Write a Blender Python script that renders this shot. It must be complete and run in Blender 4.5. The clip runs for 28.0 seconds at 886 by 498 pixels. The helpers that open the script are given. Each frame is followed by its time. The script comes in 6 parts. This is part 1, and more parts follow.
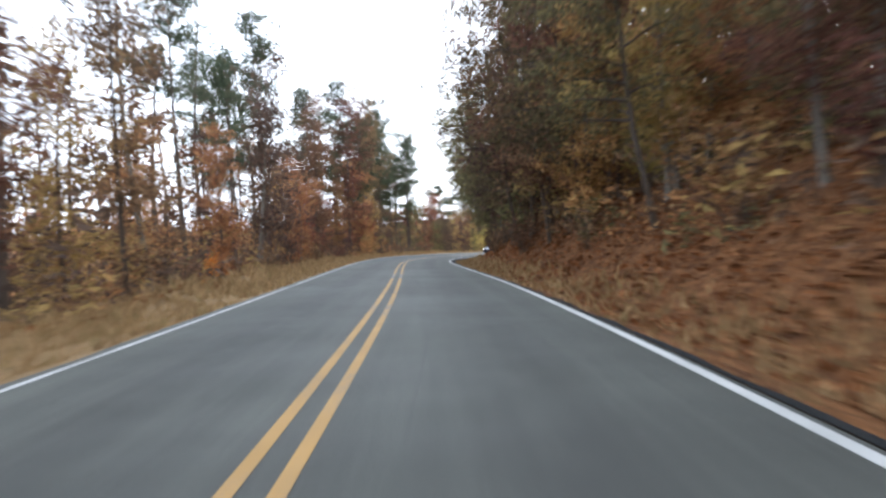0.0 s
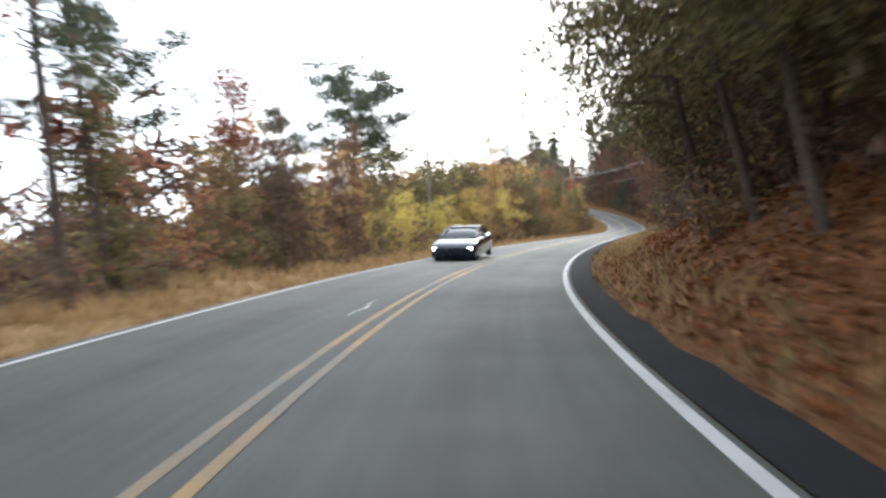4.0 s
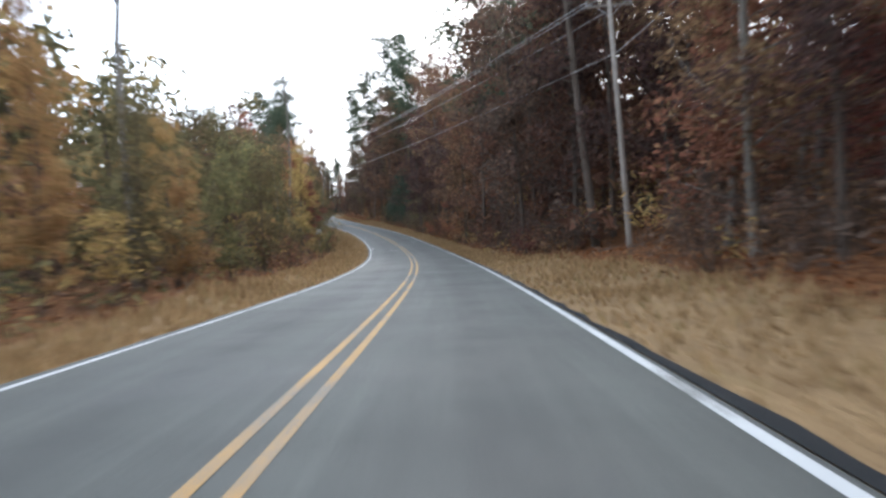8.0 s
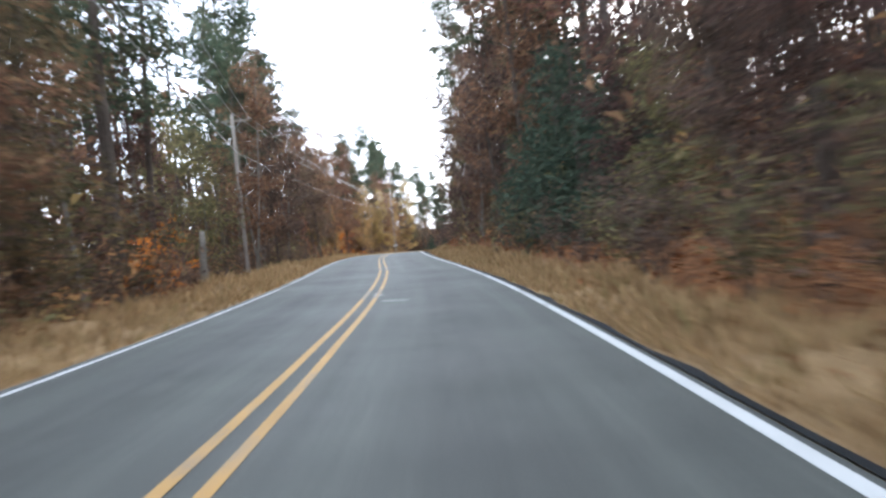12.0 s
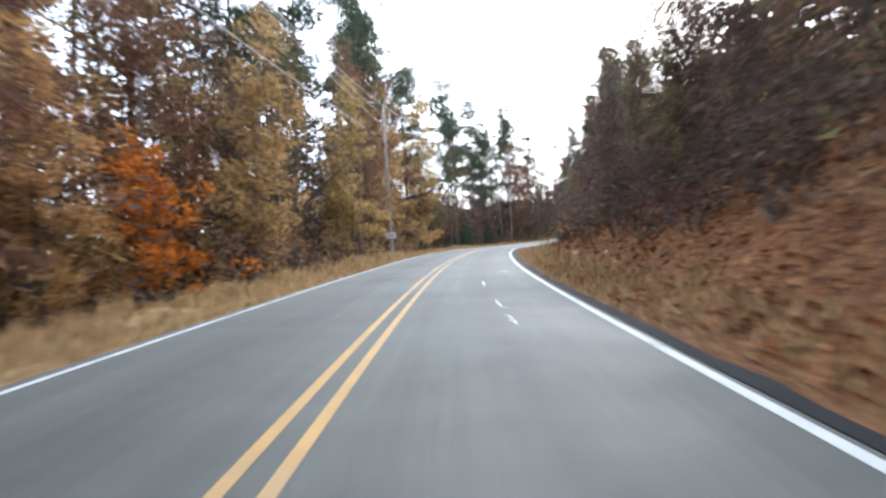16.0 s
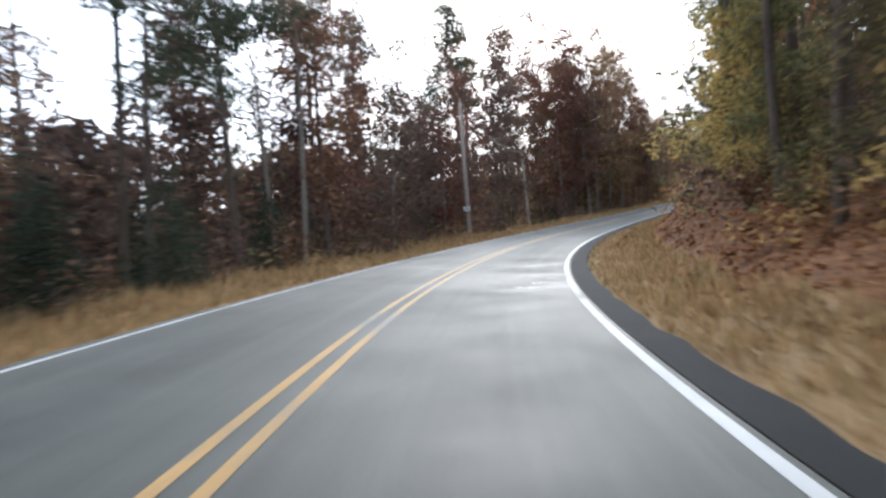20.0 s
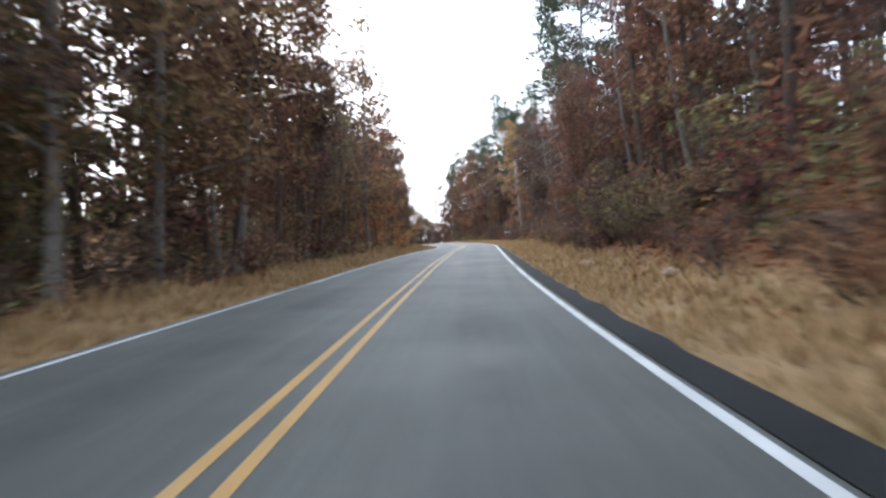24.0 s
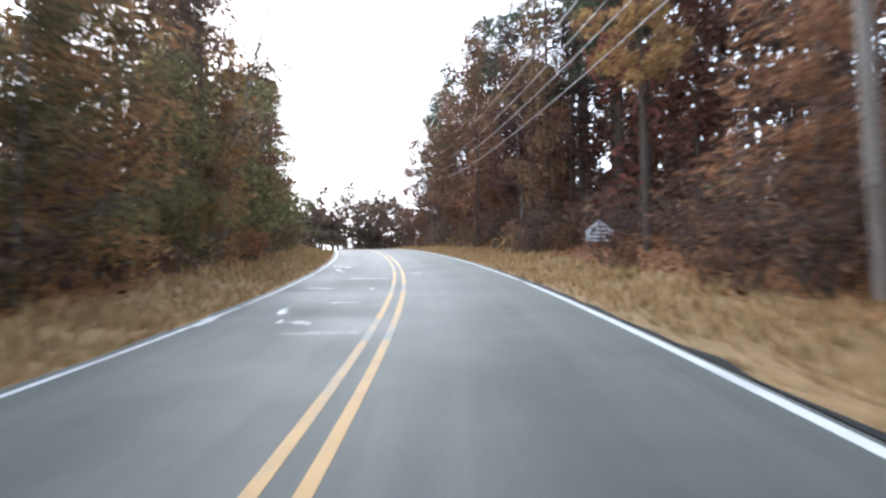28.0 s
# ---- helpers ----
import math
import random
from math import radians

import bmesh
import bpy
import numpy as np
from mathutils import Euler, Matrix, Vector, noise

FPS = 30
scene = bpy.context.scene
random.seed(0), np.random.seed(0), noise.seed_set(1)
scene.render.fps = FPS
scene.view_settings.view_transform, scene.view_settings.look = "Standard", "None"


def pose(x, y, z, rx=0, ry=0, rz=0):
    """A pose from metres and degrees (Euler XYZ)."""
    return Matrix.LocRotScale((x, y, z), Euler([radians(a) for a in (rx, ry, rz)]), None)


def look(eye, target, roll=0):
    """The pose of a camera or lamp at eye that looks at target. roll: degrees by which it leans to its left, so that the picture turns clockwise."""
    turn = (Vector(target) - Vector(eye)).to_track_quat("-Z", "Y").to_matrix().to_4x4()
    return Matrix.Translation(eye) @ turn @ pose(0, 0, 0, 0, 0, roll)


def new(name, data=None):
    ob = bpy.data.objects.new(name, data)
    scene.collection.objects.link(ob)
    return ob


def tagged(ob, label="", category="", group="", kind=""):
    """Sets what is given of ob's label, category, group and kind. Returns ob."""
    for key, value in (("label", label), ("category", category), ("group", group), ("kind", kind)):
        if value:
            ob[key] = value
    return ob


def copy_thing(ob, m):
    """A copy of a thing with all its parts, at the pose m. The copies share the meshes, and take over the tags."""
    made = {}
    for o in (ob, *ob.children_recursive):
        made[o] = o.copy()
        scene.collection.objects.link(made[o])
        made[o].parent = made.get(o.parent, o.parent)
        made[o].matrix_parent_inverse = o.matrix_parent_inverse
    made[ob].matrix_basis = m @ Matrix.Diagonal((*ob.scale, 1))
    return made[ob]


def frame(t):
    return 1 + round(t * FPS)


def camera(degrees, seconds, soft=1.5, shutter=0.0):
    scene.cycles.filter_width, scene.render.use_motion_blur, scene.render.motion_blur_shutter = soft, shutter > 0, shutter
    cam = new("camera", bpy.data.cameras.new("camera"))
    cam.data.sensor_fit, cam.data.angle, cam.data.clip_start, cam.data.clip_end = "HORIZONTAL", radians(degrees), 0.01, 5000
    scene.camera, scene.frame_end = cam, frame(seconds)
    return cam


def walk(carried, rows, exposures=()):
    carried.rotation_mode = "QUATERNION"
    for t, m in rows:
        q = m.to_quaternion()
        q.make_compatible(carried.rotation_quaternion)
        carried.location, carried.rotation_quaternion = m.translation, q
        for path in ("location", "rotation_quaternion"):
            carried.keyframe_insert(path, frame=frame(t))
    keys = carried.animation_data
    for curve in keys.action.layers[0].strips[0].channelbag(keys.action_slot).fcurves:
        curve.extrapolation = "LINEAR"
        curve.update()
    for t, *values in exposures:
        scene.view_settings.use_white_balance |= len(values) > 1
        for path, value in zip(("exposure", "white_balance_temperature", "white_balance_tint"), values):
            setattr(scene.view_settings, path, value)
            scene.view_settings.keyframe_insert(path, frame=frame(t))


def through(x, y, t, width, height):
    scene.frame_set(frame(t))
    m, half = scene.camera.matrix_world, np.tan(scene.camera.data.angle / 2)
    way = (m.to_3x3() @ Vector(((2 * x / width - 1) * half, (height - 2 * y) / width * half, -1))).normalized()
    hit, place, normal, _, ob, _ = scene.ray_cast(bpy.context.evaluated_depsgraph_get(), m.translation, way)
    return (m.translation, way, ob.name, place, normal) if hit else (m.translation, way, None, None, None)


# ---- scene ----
# ---------------------------------------------------------------- camera
cam = camera(64.0, 28.0, soft=2.7, shutter=0.5)
PATH = [
    (0.0, pose(0.00, 1.80, 1.19, 87.68, 2.16, 0.65)), (0.2, pose(-0.05, 5.91, 1.10, 87.61, 2.43, 1.33)),
    (0.4, pose(-0.14, 10.04, 0.99, 87.60, 2.68, 1.91)), (0.6, pose(-0.26, 14.17, 0.87, 87.56, 2.91, 2.40)),
    (0.8, pose(-0.42, 18.31, 0.74, 87.46, 3.14, 2.82)), (1.0, pose(-0.61, 22.45, 0.60, 87.33, 3.37, 3.15)),
    (1.2, pose(-0.81, 26.60, 0.46, 87.20, 3.61, 3.39)), (1.4, pose(-1.03, 30.77, 0.31, 87.11, 3.85, 3.51)),
    (1.6, pose(-1.24, 34.94, 0.15, 87.06, 4.10, 3.48)), (1.8, pose(-1.45, 39.12, -0.00, 87.05, 4.35, 3.28)),
    (2.0, pose(-1.63, 43.31, -0.16, 87.02, 4.60, 2.92)), (2.2, pose(-1.77, 47.51, -0.32, 86.92, 4.84, 2.40)),
    (2.4, pose(-1.87, 51.72, -0.49, 86.78, 5.08, 1.72)), (2.6, pose(-1.90, 55.94, -0.66, 86.64, 5.30, 0.86)),
    (2.8, pose(-1.87, 60.17, -0.84, 86.53, 5.50, -0.19)), (3.0, pose(-1.74, 64.41, -1.02, 86.47, 5.67, -1.42)),
    (3.2, pose(-1.51, 68.65, -1.20, 86.47, 5.80, -2.84)), (3.4, pose(-1.16, 72.90, -1.39, 86.48, 5.89, -4.41)),
    (3.6, pose(-0.69, 77.14, -1.58, 86.46, 5.93, -6.13)), (3.8, pose(-0.08, 81.37, -1.78, 86.41, 5.91, -7.93)),
    (4.0, pose(0.66, 85.60, -1.97, 86.41, 5.85, -9.76)), (4.2, pose(1.54, 89.80, -2.17, 86.49, 5.75, -11.61)),
    (4.4, pose(2.56, 93.98, -2.36, 86.62, 5.65, -13.48)), (4.6, pose(3.73, 98.14, -2.56, 86.72, 5.54, -15.38)),
    (4.8, pose(5.03, 102.26, -2.76, 86.75, 5.46, -17.26)), (5.0, pose(6.47, 106.35, -2.96, 86.72, 5.40, -19.05)),
    (5.2, pose(8.02, 110.40, -3.17, 86.62, 5.37, -20.65)), (5.4, pose(9.67, 114.43, -3.38, 86.49, 5.35, -22.00)),
    (5.6, pose(11.40, 118.43, -3.60, 86.37, 5.33, -23.08)), (5.8, pose(13.19, 122.41, -3.82, 86.28, 5.28, -23.90)),
    (6.0, pose(15.03, 126.38, -4.05, 86.21, 5.20, -24.53)), (6.2, pose(16.91, 130.33, -4.27, 86.14, 5.08, -25.07)),
    (6.4, pose(18.84, 134.28, -4.50, 86.08, 4.92, -25.61)), (6.6, pose(20.80, 138.21, -4.73, 86.04, 4.74, -26.18)),
    (6.8, pose(22.81, 142.14, -4.96, 86.01, 4.55, -26.70)), (7.0, pose(24.84, 146.05, -5.20, 86.04, 4.36, -27.11)),
    (7.2, pose(26.91, 149.95, -5.43, 86.12, 4.19, -27.38)), (7.4, pose(28.98, 153.86, -5.66, 86.23, 4.05, -27.54)),
    (7.6, pose(31.07, 157.77, -5.90, 86.36, 3.93, -27.65)), (7.8, pose(33.17, 161.67, -6.13, 86.48, 3.85, -27.71)),
    (8.0, pose(35.27, 165.58, -6.37, 86.55, 3.79, -27.74)), (8.2, pose(37.37, 169.50, -6.61, 86.55, 3.77, -27.72)),
    (8.4, pose(39.47, 173.42, -6.85, 86.50, 3.78, -27.63)), (8.6, pose(41.56, 177.35, -7.09, 86.45, 3.82, -27.45)),
    (8.8, pose(43.63, 181.30, -7.32, 86.44, 3.88, -27.16)), (9.0, pose(45.67, 185.26, -7.55, 86.49, 3.96, -26.77)),
    (9.2, pose(47.69, 189.24, -7.77, 86.65, 4.07, -26.30)), (9.4, pose(49.67, 193.23, -7.97, 86.83, 4.20, -25.79)),
    (9.6, pose(51.61, 197.25, -8.17, 86.98, 4.35, -25.27)), (9.8, pose(53.52, 201.28, -8.34, 87.08, 4.51, -24.72)),
    (10.0, pose(55.39, 205.34, -8.49, 87.23, 4.70, -24.16)), (10.2, pose(57.21, 209.41, -8.62, 87.48, 4.89, -23.54)),
    (10.4, pose(58.99, 213.50, -8.73, 87.81, 5.10, -22.87)), (10.6, pose(60.71, 217.61, -8.81, 88.19, 5.31, -22.12)),
    (10.8, pose(62.38, 221.74, -8.86, 88.58, 5.53, -21.33)), (11.0, pose(64.00, 225.90, -8.89, 88.92, 5.73, -20.53)),
    (11.2, pose(65.55, 230.06, -8.89, 89.19, 5.92, -19.76)), (11.4, pose(67.06, 234.25, -8.86, 89.44, 6.07, -18.99)),
    (11.6, pose(68.50, 238.45, -8.81, 89.78, 6.18, -18.13)), (11.8, pose(69.87, 242.67, -8.73, 90.19, 6.23, -17.15)),
    (12.0, pose(71.17, 246.91, -8.64, 90.56, 6.21, -16.09)), (12.2, pose(72.38, 251.17, -8.53, 90.80, 6.10, -15.07)),
    (12.4, pose(73.53, 255.43, -8.41, 90.95, 5.93, -14.17)), (12.6, pose(74.62, 259.71, -8.28, 91.05, 5.69, -13.36)),
    (12.8, pose(75.65, 264.00, -8.15, 91.12, 5.41, -12.51)), (13.0, pose(76.60, 268.29, -8.01, 91.16, 5.10, -11.53)),
    (13.2, pose(77.47, 272.60, -7.87, 91.17, 4.77, -10.51)), (13.4, pose(78.27, 276.90, -7.72, 91.16, 4.44, -9.74)),
    (13.6, pose(79.06, 281.21, -7.58, 91.15, 4.12, -9.48)), (13.8, pose(79.85, 285.50, -7.44, 91.15, 3.83, -9.76)),
    (14.0, pose(80.69, 289.77, -7.30, 91.14, 3.58, -10.37)), (14.2, pose(81.58, 294.03, -7.16, 91.12, 3.38, -11.02)),
    (14.4, pose(82.51, 298.26, -7.04, 91.02, 3.26, -11.57)), (14.6, pose(83.46, 302.48, -6.92, 90.81, 3.20, -12.01)),
    (14.8, pose(84.44, 306.69, -6.82, 90.53, 3.21, -12.37)), (15.0, pose(85.45, 310.88, -6.73, 90.32, 3.27, -12.73)),
    (15.2, pose(86.48, 315.05, -6.65, 90.30, 3.36, -13.16)), (15.4, pose(87.54, 319.21, -6.59, 90.31, 3.45, -13.68)),
    (15.6, pose(88.65, 323.34, -6.53, 90.17, 3.55, -14.29)), (15.8, pose(89.80, 327.46, -6.49, 89.88, 3.62, -14.87)),
    (16.0, pose(90.97, 331.55, -6.45, 89.61, 3.67, -15.31)), (16.2, pose(92.16, 335.63, -6.42, 89.49, 3.68, -15.60)),
    (16.4, pose(93.37, 339.70, -6.39, 89.48, 3.65, -15.82)), (16.6, pose(94.59, 343.76, -6.36, 89.48, 3.59, -16.09)),
    (16.8, pose(95.84, 347.79, -6.33, 89.46, 3.48, -16.45)), (17.0, pose(97.11, 351.82, -6.30, 89.46, 3.33, -16.90)),
    (17.2, pose(98.41, 355.82, -6.27, 89.50, 3.16, -17.40)), (17.4, pose(99.76, 359.80, -6.23, 89.56, 2.99, -17.95)),
    (17.6, pose(101.13, 363.76, -6.19, 89.59, 2.85, -18.51)), (17.8, pose(102.55, 367.70, -6.15, 89.58, 2.75, -19.10)),
    (18.0, pose(104.01, 371.61, -6.11, 89.51, 2.72, -19.72)), (18.2, pose(105.50, 375.50, -6.08, 89.37, 2.77, -20.39)),
    (18.4, pose(107.05, 379.37, -6.05, 89.18, 2.89, -21.13)), (18.6, pose(108.64, 383.21, -6.03, 88.97, 3.06, -21.94)),
    (18.8, pose(110.30, 387.02, -6.01, 88.79, 3.23, -22.82)), (19.0, pose(112.01, 390.80, -6.00, 88.71, 3.39, -23.76)),
    (19.2, pose(113.78, 394.54, -6.00, 88.76, 3.51, -24.78)), (19.4, pose(115.62, 398.24, -6.00, 88.85, 3.57, -25.90)),
    (19.6, pose(117.55, 401.89, -6.01, 88.82, 3.58, -27.16)), (19.8, pose(119.55, 405.50, -6.03, 88.70, 3.55, -28.54)),
    (20.0, pose(121.65, 409.05, -6.04, 88.67, 3.49, -29.98)), (20.2, pose(123.83, 412.54, -6.05, 88.88, 3.40, -31.44)),
    (20.4, pose(126.10, 415.97, -6.06, 89.22, 3.32, -32.92)), (20.6, pose(128.47, 419.33, -6.05, 89.50, 3.25, -34.50)),
    (20.8, pose(130.93, 422.62, -6.04, 89.68, 3.19, -36.21)), (21.0, pose(133.49, 425.82, -6.00, 89.81, 3.14, -38.01)),
    (21.2, pose(136.15, 428.94, -5.96, 89.93, 3.10, -39.82)), (21.4, pose(138.90, 431.98, -5.89, 90.09, 3.05, -41.53)),
    (21.6, pose(141.73, 434.93, -5.82, 90.35, 3.01, -43.12)), (21.8, pose(144.64, 437.81, -5.73, 90.68, 2.96, -44.64)),
    (22.0, pose(147.63, 440.61, -5.63, 90.98, 2.91, -46.15)), (22.2, pose(150.68, 443.33, -5.52, 91.17, 2.86, -47.60)),
    (22.4, pose(153.79, 445.98, -5.41, 91.25, 2.81, -48.89)), (22.6, pose(156.95, 448.56, -5.29, 91.25, 2.75, -49.92)),
    (22.8, pose(160.15, 451.11, -5.16, 91.20, 2.69, -50.75)), (23.0, pose(163.38, 453.60, -5.02, 91.18, 2.62, -51.54)),
    (23.2, pose(166.65, 456.05, -4.88, 91.24, 2.55, -52.46)), (23.4, pose(169.96, 458.44, -4.73, 91.36, 2.48, -53.49)),
    (23.6, pose(173.31, 460.76, -4.57, 91.51, 2.42, -54.51)), (23.8, pose(176.70, 463.04, -4.40, 91.67, 2.37, -55.33)),
    (24.0, pose(180.11, 465.28, -4.22, 91.85, 2.33, -55.90)), (24.2, pose(183.53, 467.49, -4.03, 92.05, 2.31, -56.29)),
    (24.4, pose(186.97, 469.69, -3.84, 92.25, 2.29, -56.60)), (24.6, pose(190.42, 471.87, -3.63, 92.40, 2.28, -56.90)),
    (24.8, pose(193.88, 474.03, -3.42, 92.51, 2.26, -57.17)), (25.0, pose(197.34, 476.17, -3.20, 92.64, 2.22, -57.42)),
    (25.2, pose(200.82, 478.31, -2.97, 92.81, 2.16, -57.60)), (25.4, pose(204.30, 480.43, -2.74, 92.97, 2.06, -57.73)),
    (25.6, pose(207.78, 482.56, -2.51, 93.05, 1.94, -57.81)), (25.8, pose(211.27, 484.67, -2.28, 92.99, 1.79, -57.86)),
    (26.0, pose(214.75, 486.79, -2.05, 92.81, 1.63, -57.90)), (26.2, pose(218.24, 488.91, -1.82, 92.54, 1.45, -57.95)),
    (26.4, pose(221.73, 491.02, -1.60, 92.29, 1.27, -57.99)), (26.6, pose(225.22, 493.14, -1.39, 92.20, 1.09, -58.01)),
    (26.8, pose(228.71, 495.25, -1.18, 92.28, 0.92, -57.97)), (27.0, pose(232.19, 497.38, -0.99, 92.36, 0.75, -57.87)),
    (27.2, pose(235.67, 499.51, -0.80, 92.31, 0.59, -57.71)), (27.4, pose(239.14, 501.66, -0.62, 92.15, 0.44, -57.50)),
    (27.6, pose(242.60, 503.82, -0.45, 91.93, 0.29, -57.22)), (27.8, pose(246.05, 506.01, -0.27, 91.74, 0.14, -56.82)),
    (28.0, pose(249.48, 508.23, -0.10, 91.62, 0.01, -56.27)),
]

EXPOSURES = [(0.0, 0.6, 5850, 10), (2.0, 0.76, 6000, 10), (3.1, 0.9, 6000, 10), (4.5, 0.45, 6050, 10), (7.0, 0.21, 5650, 10), (8.5, 0.62, 5600, 10), (10.0, 1.05, 5600, 10), (11.5, 1.08, 5600, 10), (12.5, 0.95, 5600, 10), (15.0, 0.8, 5550, 10), (16.0, 0.84, 5550, 10), (17.0, 0.58, 5550, 10), (18.2, 0.6, 5600, 10), (19.5, 0.4, 5600, 10), (21.0, 0.28, 5600, 10), (22.0, 0.56, 5600, 10), (25.0, 0.68, 5500, 10), (26.0, 0.63, 5500, 10), (27.0, 0.65, 5450, 10), (28.0, 0.62, 5450, 10)]
walk(cam, PATH, EXPOSURES)

# ---------------------------------------------------------------- sky and sun
SUN_AZIMUTH, SUN_HEIGHT = 38.0, 27.0          # degrees clockwise from +y, degrees up
sky_world = bpy.data.worlds.new("sky")
scene.world = sky_world
sky_world.use_nodes = True
wn = sky_world.node_tree.nodes
sky_tex = wn.new("ShaderNodeTexSky")
sky_tex.sky_type = "NISHITA"
sky_tex.sun_disc = False
sky_tex.sun_elevation = radians(SUN_HEIGHT)
sky_tex.sun_rotation = radians(SUN_AZIMUTH)
sky_tex.dust_density = 4.0
sky_tex.air_density = 1.0
sky_tex.ozone_density = 1.0
wl = sky_world.node_tree.links
clear = wn["Background"]
clear.inputs["Strength"].default_value = 0.06
wl.new(sky_tex.outputs[0], clear.inputs["Color"])
cloud = wn.new("ShaderNodeBackground")              # bright veil of thin cloud
cloud.inputs["Color"].default_value = (0.955, 0.99, 1.03, 1)
cloud.inputs["Strength"].default_value = 1.9
both = wn.new("ShaderNodeAddShader")
wl.new(clear.outputs[0], both.inputs[0])
wl.new(cloud.outputs[0], both.inputs[1])
wl.new(both.outputs[0], wn["World Output"].inputs["Surface"])
sun_data = bpy.data.lights.new("sun", "SUN")
sun_data.energy, sun_data.angle, sun_data.color = 2.2, radians(11.0), (1.0, 0.93, 0.82)
az, el = radians(SUN_AZIMUTH), radians(SUN_HEIGHT)
sun = new("sun", sun_data)
sun.matrix_world = look((0, 0, 60), (-math.sin(az) * math.cos(el), -math.cos(az) * math.cos(el), 60 - math.sin(el)))

# ---------------------------------------------------------------- the road's line
# curvature (1/100 m), height and crossfall every 12 m along the double yellow line
TURN = [
    -0.063, -0.034, 0.039, 0.196, 0.184, 0.004, -0.198, -0.413, -0.628, -0.769, -0.839, -0.768, -0.488,
    -0.256, -0.2, -0.112, -0.004, 0.051, 0.127, 0.197, 0.224, 0.26, 0.29, 0.309, 0.331, 0.371, 0.37, 0.026,
    -0.244, -0.163, -0.159, -0.174, -0.117, -0.159, -0.201, -0.218, -0.331, -0.517, -0.652, -0.708, -0.751,
    -0.708, -0.551, -0.391, -0.389, -0.294, -0.138, -0.088, -0.054, -0.025, -0.001, 0.077, 0.291, 0.45, 0.36,
    0.3, 0.22, 0.16, 0.12, 0.1, 0.1, 0.1,
]
RISE = [
    0.62, 0.36, 0.09, -0.18, -0.52, -0.92, -1.35, -1.8, -2.28, -2.79, -3.31, -3.85, -4.43, -5.05, -5.69,
    -6.34, -6.99, -7.65, -8.3, -8.92, -9.45, -9.84, -10.05, -10.06, -9.89, -9.59, -9.23, -8.84, -8.46, -8.12,
    -7.87, -7.71, -7.6, -7.52, -7.43, -7.31, -7.22, -7.18, -7.2, -7.23, -7.2, -7.06, -6.81, -6.48, -6.08,
    -5.62, -5.08, -4.47, -3.8, -3.14, -2.51, -1.96, -1.45, -0.92, -0.34, 0.26, 0.86, 1.39, 1.82, 2.13, 2.35,
    2.49,
]
BANK = [
    0.002, 0.002, 0.002, -0.005, -0.02, -0.035, -0.048, -0.061, -0.07, -0.077, -0.08, -0.08, -0.076, -0.069,
    -0.061, -0.051, -0.042, -0.033, -0.027, -0.023, -0.022, -0.023, -0.025, -0.028, -0.031, -0.032, -0.032,
    -0.031, -0.031, -0.031, -0.032, -0.032, -0.032, -0.03, -0.028, -0.028, -0.029, -0.032, -0.035, -0.035,
    -0.034, -0.031, -0.028, -0.025, -0.022, -0.019, -0.015, -0.011, -0.005, 0.003, 0.013, 0.022, 0.029,
    0.033, 0.032, 0.03, 0.027, 0.023, 0.019, 0.015, 0.012, 0.009,
]
START = [0.02, -0.3833, -28.1978]

STEP = 12.0
rng = np.random.default_rng(7)
LENGTH = int((len(TURN) - 1) * STEP)
S = np.arange(0, LENGTH + 0.01, 1.0)
KNOT = np.arange(len(TURN)) * STEP


def smooth(values, width):
    pad = np.concatenate([[values[0]] * width, values, [values[-1]] * width])
    k = np.hanning(2 * width + 1)
    return np.convolve(pad, k / k.sum(), "same")[width:-width]


turn = np.interp(S, KNOT, TURN) / 100
HEAD = START[0] + np.concatenate([[0], np.cumsum((turn[1:] + turn[:-1]) / 2)])
mid = (HEAD[1:] + HEAD[:-1]) / 2
AX = START[1] + np.concatenate([[0], np.cumsum(-np.sin(mid))])
AY = START[2] + np.concatenate([[0], np.cumsum(np.cos(mid))])
AZ = smooth(np.interp(S, KNOT, RISE), 6)
AB = smooth(np.interp(S, KNOT, BANK), 6)


def road_xy(s, o):
    """Plan point at s metres along the axis and o metres to its left."""
    s, o = np.asarray(s, float), np.asarray(o, float)
    h = np.interp(s, S, HEAD)
    return np.interp(s, S, AX) - np.cos(h) * o, np.interp(s, S, AY) - np.sin(h) * o


def stations(s, rows, column):
    return np.interp(s, [r[0] for r in rows], [r[column] for r in rows])


# along the axis: s, verge width, rise of the bank, width of that rise, slope behind it
RIGHT_SIDE = [
    (0, 1.6, 2.9, 5.0, 0.22), (60, 1.6, 3.1, 5.0, 0.24), (120, 1.3, 3.0, 5.0, 0.26), (165, 1.8, 2.3, 6.0, 0.30),
    (195, 3.8, 1.6, 6.0, 0.30), (232, 4.2, 0.7, 5.0, 0.30), (244, 1.4, 0.5, 5.0, 0.30), (258, 1.1, 0.5, 5.0, 0.28), (300, 1.1, 0.4, 4.0, 0.18), (335, 2.2, 1.5, 5.0, 0.22),
    (360, 1.5, 3.6, 5.5, 0.28), (410, 1.6, 3.6, 5.5, 0.28), (440, 1.8, 2.3, 6.0, 0.22), (480, 2.0, 2.2, 5.5, 0.20),
    (505, 2.2, 3.4, 4.0, 0.25), (560, 2.6, 3.4, 4.2, 0.25), (590, 2.8, 1.6, 5.0, 0.20), (640, 3.2, 1.0, 5.0, 0.14),
    (732, 3.0, 1.0, 5.0, 0.12)]
